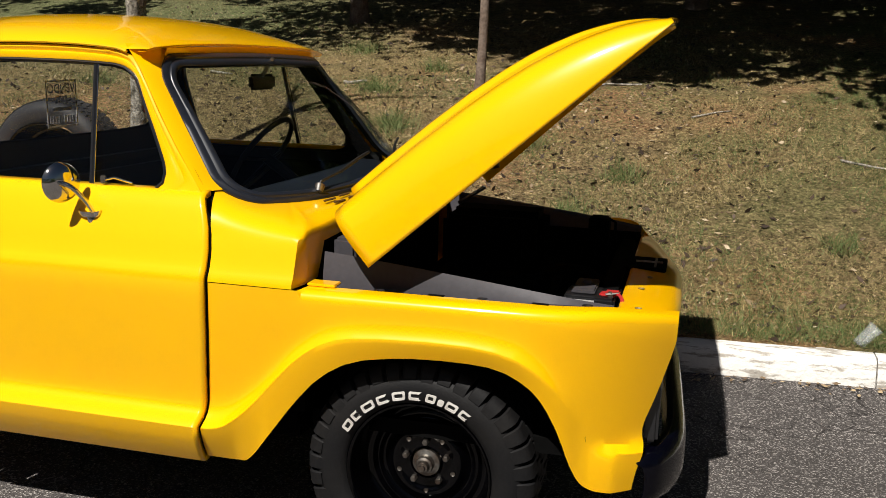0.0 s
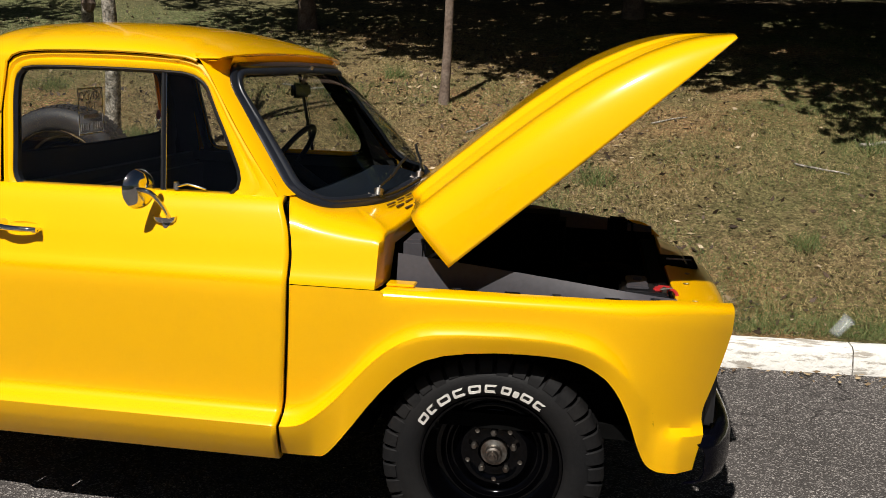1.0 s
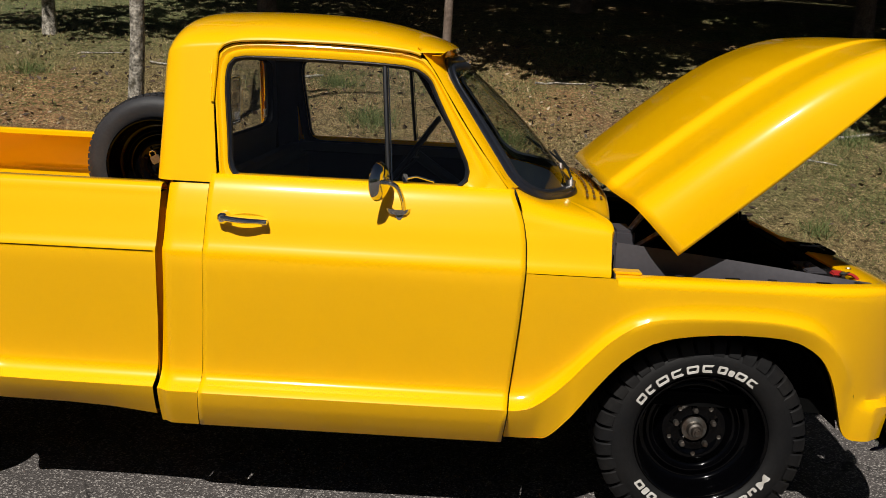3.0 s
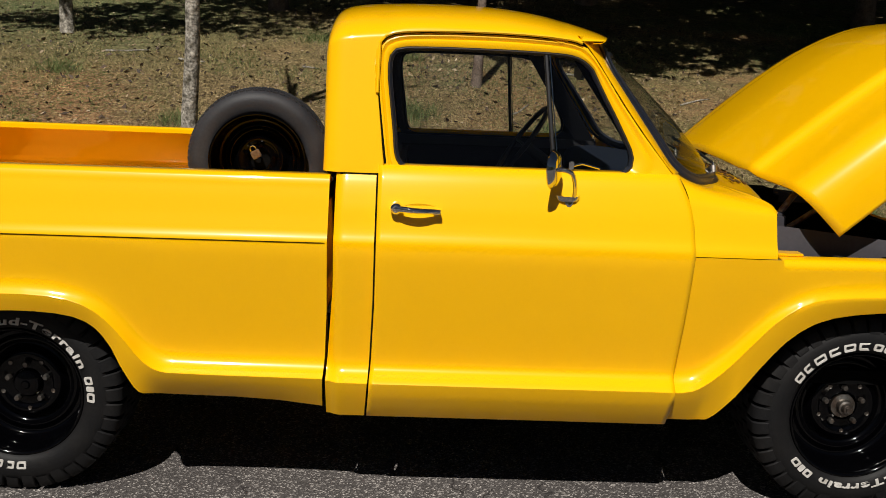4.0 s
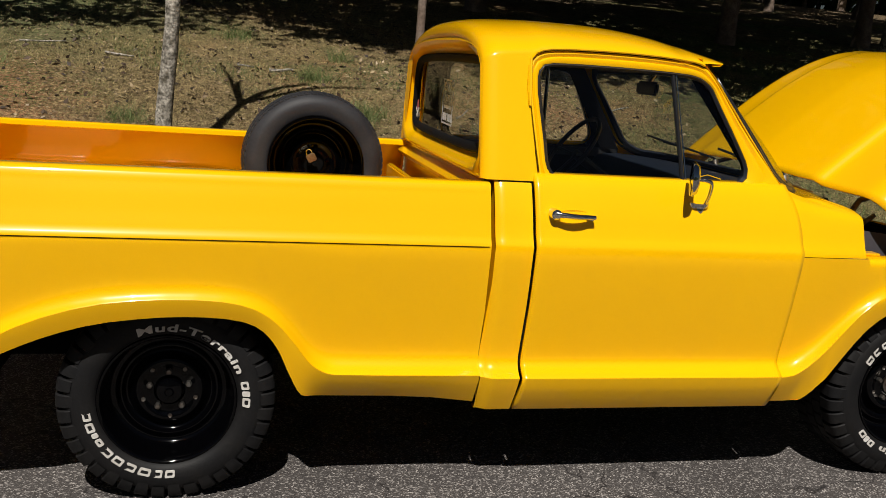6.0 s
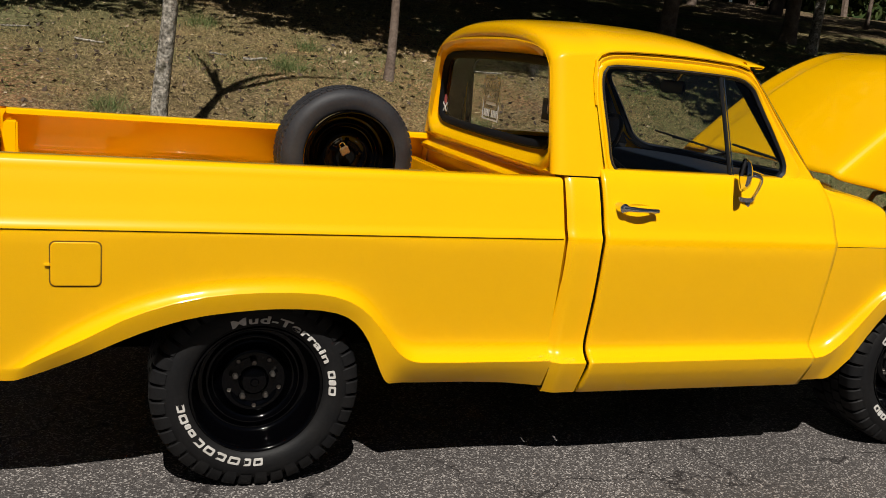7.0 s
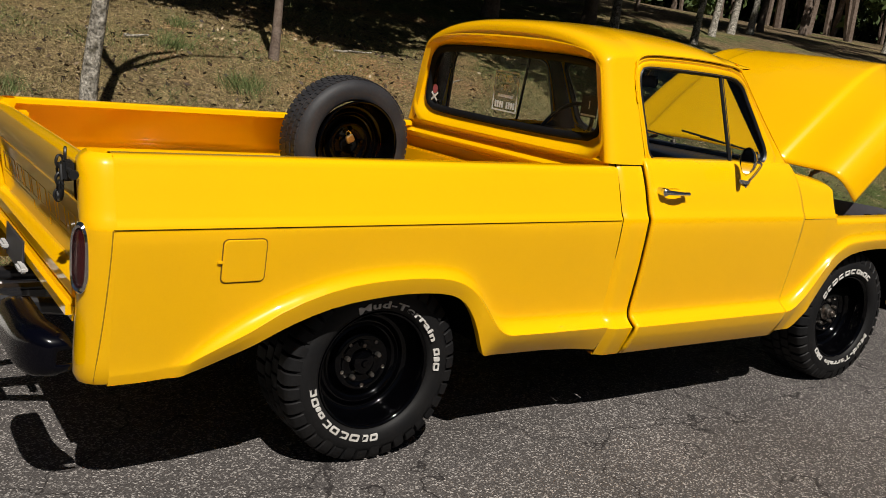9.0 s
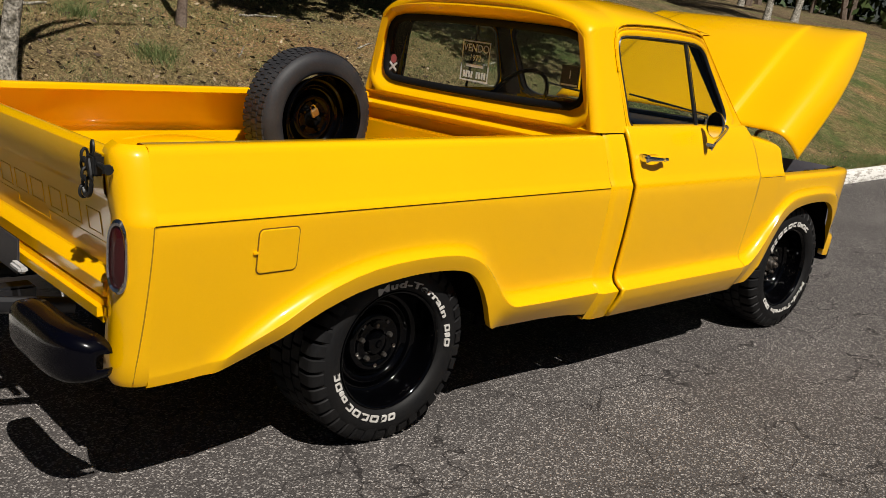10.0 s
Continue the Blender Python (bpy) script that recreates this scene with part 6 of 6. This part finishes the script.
c = np.concatenate([np.stack([rng.normal(size=n) * 5 + x, rng.uniform(y0, y1, n), rng.uniform(0, 1, n) ** 0.8 * 13], 1) for x, y0, y1, n in ((58, 3, 45, 30000), (-58, -26, 40, 16000))])
c[:, 2] += np.array([bank(x, y) if y > kerb_y(x) else 0.0 for x, y in c[:, :2]])
tagged(mesh_ob("end_thicket", quads(c, rng.uniform(0.22, 0.5, len(c)), rng), LEAF), "dark thicket where the slope ends, and an unseen one added for reflections", "foliage", kind="stuff")
# unseen trees added over the road behind the camera, to darken reflections
c = np.stack([rng.uniform(-60, 60, 9000), -26 + rng.normal(size=9000) * 3, rng.uniform(0, 9, 9000)], 1)
tagged(mesh_ob("reflection_thicket", quads(c, rng.uniform(0.3, 0.8, len(c)), rng), LEAF), "unseen dark thicket added across the road for reflections", "foliage", kind="stuff")


def blades(count, rng, place, height, material, name, words):
    xy = place(count)
    z = np.array([bank_rough(x, y) for x, y in xy])
    base = np.column_stack([xy, z - 0.004])
    a = rng.uniform(0, 2 * np.pi, len(xy))
    side = np.column_stack([np.cos(a), np.sin(a), np.zeros(len(xy))]) * rng.uniform(0.0013, 0.0034, len(xy))[:, None]
    h = height(len(xy))
    tip = base + np.column_stack([rng.normal(size=len(xy)) * h * 0.7, rng.normal(size=len(xy)) * h * 0.7, h])
    pts = np.stack([base - side, base + side, tip], 1).reshape(-1, 3)
    me = bpy.data.meshes.new(name)
    me.from_pydata(pts.tolist(), [], np.arange(len(pts)).reshape(-1, 3).tolist())
    return tagged(mesh_ob(name, me, material), words, "grass", kind="stuff")


def bank_xy(n):
    x = rng.uniform(-4.5, 11, n)
    u = 0.17 + rng.beta(1.0, 2.2, n) * 8.5
    return np.column_stack([x, kerb_y(x) + u])


def patchy(n, low=0.0, scale=1.1, lush=0.0):
    p = bank_xy(n)
    keep_it = np.array([noise.noise((x * scale, y * scale, 9)) + lush * min(2.5, max(0, x - 3.0)) > low for x, y in p])
    return p[keep_it]


blades(260000, rng, lambda n: patchy(n, -0.2, 1.1, -0.12), lambda n: rng.uniform(0.012, 0.045, n), GRASS, "dry_grass", "short dry straw-coloured grass on the bank")
blades(150000, rng, lambda n: patchy(n, 0.18, 0.8, 0.19), lambda n: rng.uniform(0.015, 0.06, n), GREEN, "green_grass", "patches of short green grass on the bank")


def kerbside(n):
    x = rng.uniform(-4, 12, n)
    return np.column_stack([x, kerb_y(x) + 0.17 + np.abs(rng.normal(size=n)) * 0.16])


blades(26000, rng, kerbside, lambda n: rng.uniform(0.02, 0.075, n), GREEN, "kerbside_grass", "fresh green grass along the kerb")
tufts = [(1.28, 4.73, 0.16, 500), (0.9, 5.4, 0.14, 350), (3.2, 4.2, 0.13, 250), (2.4, 4.6, 0.14, 250), (0.2, 7.0, 0.18, 300), (2.9, 3.6, 0.12, 220), (-1.8, 5.2, 0.14, 250), (4.6, 3.5, 0.1, 160), (5.4, 5.0, 0.16, 260), (1.2, 6.3, 0.12, 200), (-0.6, 4.4, 0.12, 200), (6.4, 3.9, 0.12, 200)]
for x, y, r, n in tufts:
    blades(n, rng, lambda n: np.column_stack([x + rng.normal(size=n) * r * 0.6, y + rng.normal(size=n) * r * 0.5]), lambda n: rng.uniform(0.06, 0.17, n), GREEN, "grass_tuft", "tuft of long green grass on the dry bank")

xy = bank_xy(34000)
xy = xy[rng.uniform(size=len(xy)) > 0.7 * np.clip((xy[:, 0] - 3.4) / 1.2, 0, 1)]
z = np.array([bank_rough(x, y) for x, y in xy])
me = quads(np.column_stack([xy, z + 0.008]), rng.uniform(0.005, 0.018, len(xy)) * (1 + (rng.uniform(size=len(xy)) > 0.97) * 1.2), rng, 0.6)
tagged(mesh_ob("leaf_litter", me, LITTER), "scattered dry leaves and bark chips on the bank", "leaves", kind="stuff")
CHIP = leaf_material("pale_chips", (0.22, 0.15, 0.09), (0.54, 0.43, 0.29))
CLOD = leaf_material("dark_clods", (0.03, 0.02, 0.014), (0.09, 0.06, 0.04))
for count, size, mat, name, words in ((2200, (0.010, 0.030), CHIP, "bark_chips", "pale curled leaves and bark chips on the bank"), (7000, (0.012, 0.04), CLOD, "soil_clods", "dark crumbs of soil and old leaves on the bank")):
    xy = bank_xy(count)
    xy = xy[rng.uniform(size=count) > 0.7 * np.clip((xy[:, 0] - 3.4) / 1.2, 0, 1)]
    z = np.array([bank_rough(x, y) for x, y in xy])
    me = quads(np.column_stack([xy, z + 0.012]), rng.uniform(size[0], size[1], len(xy)), rng, 0.55)
    tagged(mesh_ob(name, me, mat), words, "litter", kind="stuff")
gx = rng.uniform(2.8, 9, 260)
me = quads(np.column_stack([gx, kerb_y(gx) - np.abs(rng.normal(size=260)) * 0.09 - 0.015, np.full(260, 0.008)]), rng.uniform(0.008, 0.026, 260), rng, 0.8)
tagged(mesh_ob("gutter_leaves", me, LITTER), "dry leaves gathered along the gutter", "leaves", kind="stuff")


def stick(x, y, length, turn, r=0.008):
    pts = []
    for f in span(-0.5, 0.5, 6):
        px, py = x + f * length * math.cos(turn), y + f * length * math.sin(turn)
        pts.append((px, py, bank_rough(px, py) + r + 0.012 * noise.noise((px * 8, py * 8, 1))))
    ob = new("fallen_branch", finish(tube(pts, r, 6, taper=[r * (1 - 0.1 * k) for k in range(6)]), PALE_BARK, "fallen_branch"))
    return tagged(ob, "dry broken branch lying on the bank", "branch", "branches on the bank")


for x, y, length, turn, r in ((0.62, 5.64, 0.22, 0.1, 0.02), (0.3, 5.75, 0.16, -0.3, 0.012), (-0.8, 5.75, 0.25, -0.1, 0.015), (2.95, 6.0, 0.5, 0.2, 0.015), (3.8, 5.3, 0.35, 0.5, 0.01), (4.9, 4.6, 0.4, -0.3, 0.012), (2.2, 5.0, 0.25, 0.9, 0.01), (5.6, 5.2, 0.7, 0.4, 0.02), (-1.5, 6.1, 0.4, 0.3, 0.012)):
    stick(x, y, length, turn, r)


def frosted_plastic():
    m = bpy.data.materials.new("clear_plastic")
    m.use_nodes = True
    n, l = m.node_tree.nodes, m.node_tree.links
    see, mix = n.new("ShaderNodeBsdfTransparent"), n.new("ShaderNodeMixShader")
    b = n["Principled BSDF"]
    b.inputs["Base Color"].default_value, b.inputs["Roughness"].default_value = (0.72, 0.76, 0.8, 1), 0.18
    mix.inputs[0].default_value = 0.09
    l.new(see.outputs[0], mix.inputs[1])
    l.new(b.outputs[0], mix.inputs[2])
    l.new(mix.outputs[0], n["Material Output"].inputs["Surface"])
    return m


def bottle():
    prof = [(0.0, -0.07), (0.03, -0.07), (0.034, -0.06), (0.036, 0.03), (0.04, 0.05), (0.043, 0.06), (0.041, 0.062), (0.038, 0.05), (0.033, 0.02), (0.031, -0.06), (0.0, -0.063)]
    return lathe(prof, 24)


cup = thing("plastic_cup", "empty clear plastic cup lying on the grass by the kerb", "cup")
bx, by = 4.62, kerb_y(4.62) + 0.20
part("body", moved(bottle(), Matrix.Translation((bx, by, bank_rough(bx, by) + 0.063)) @ Matrix.Rotation(radians(-75), 4, "Z") @ Matrix.Rotation(radians(48), 4, "X")), frosted_plastic(), cup)
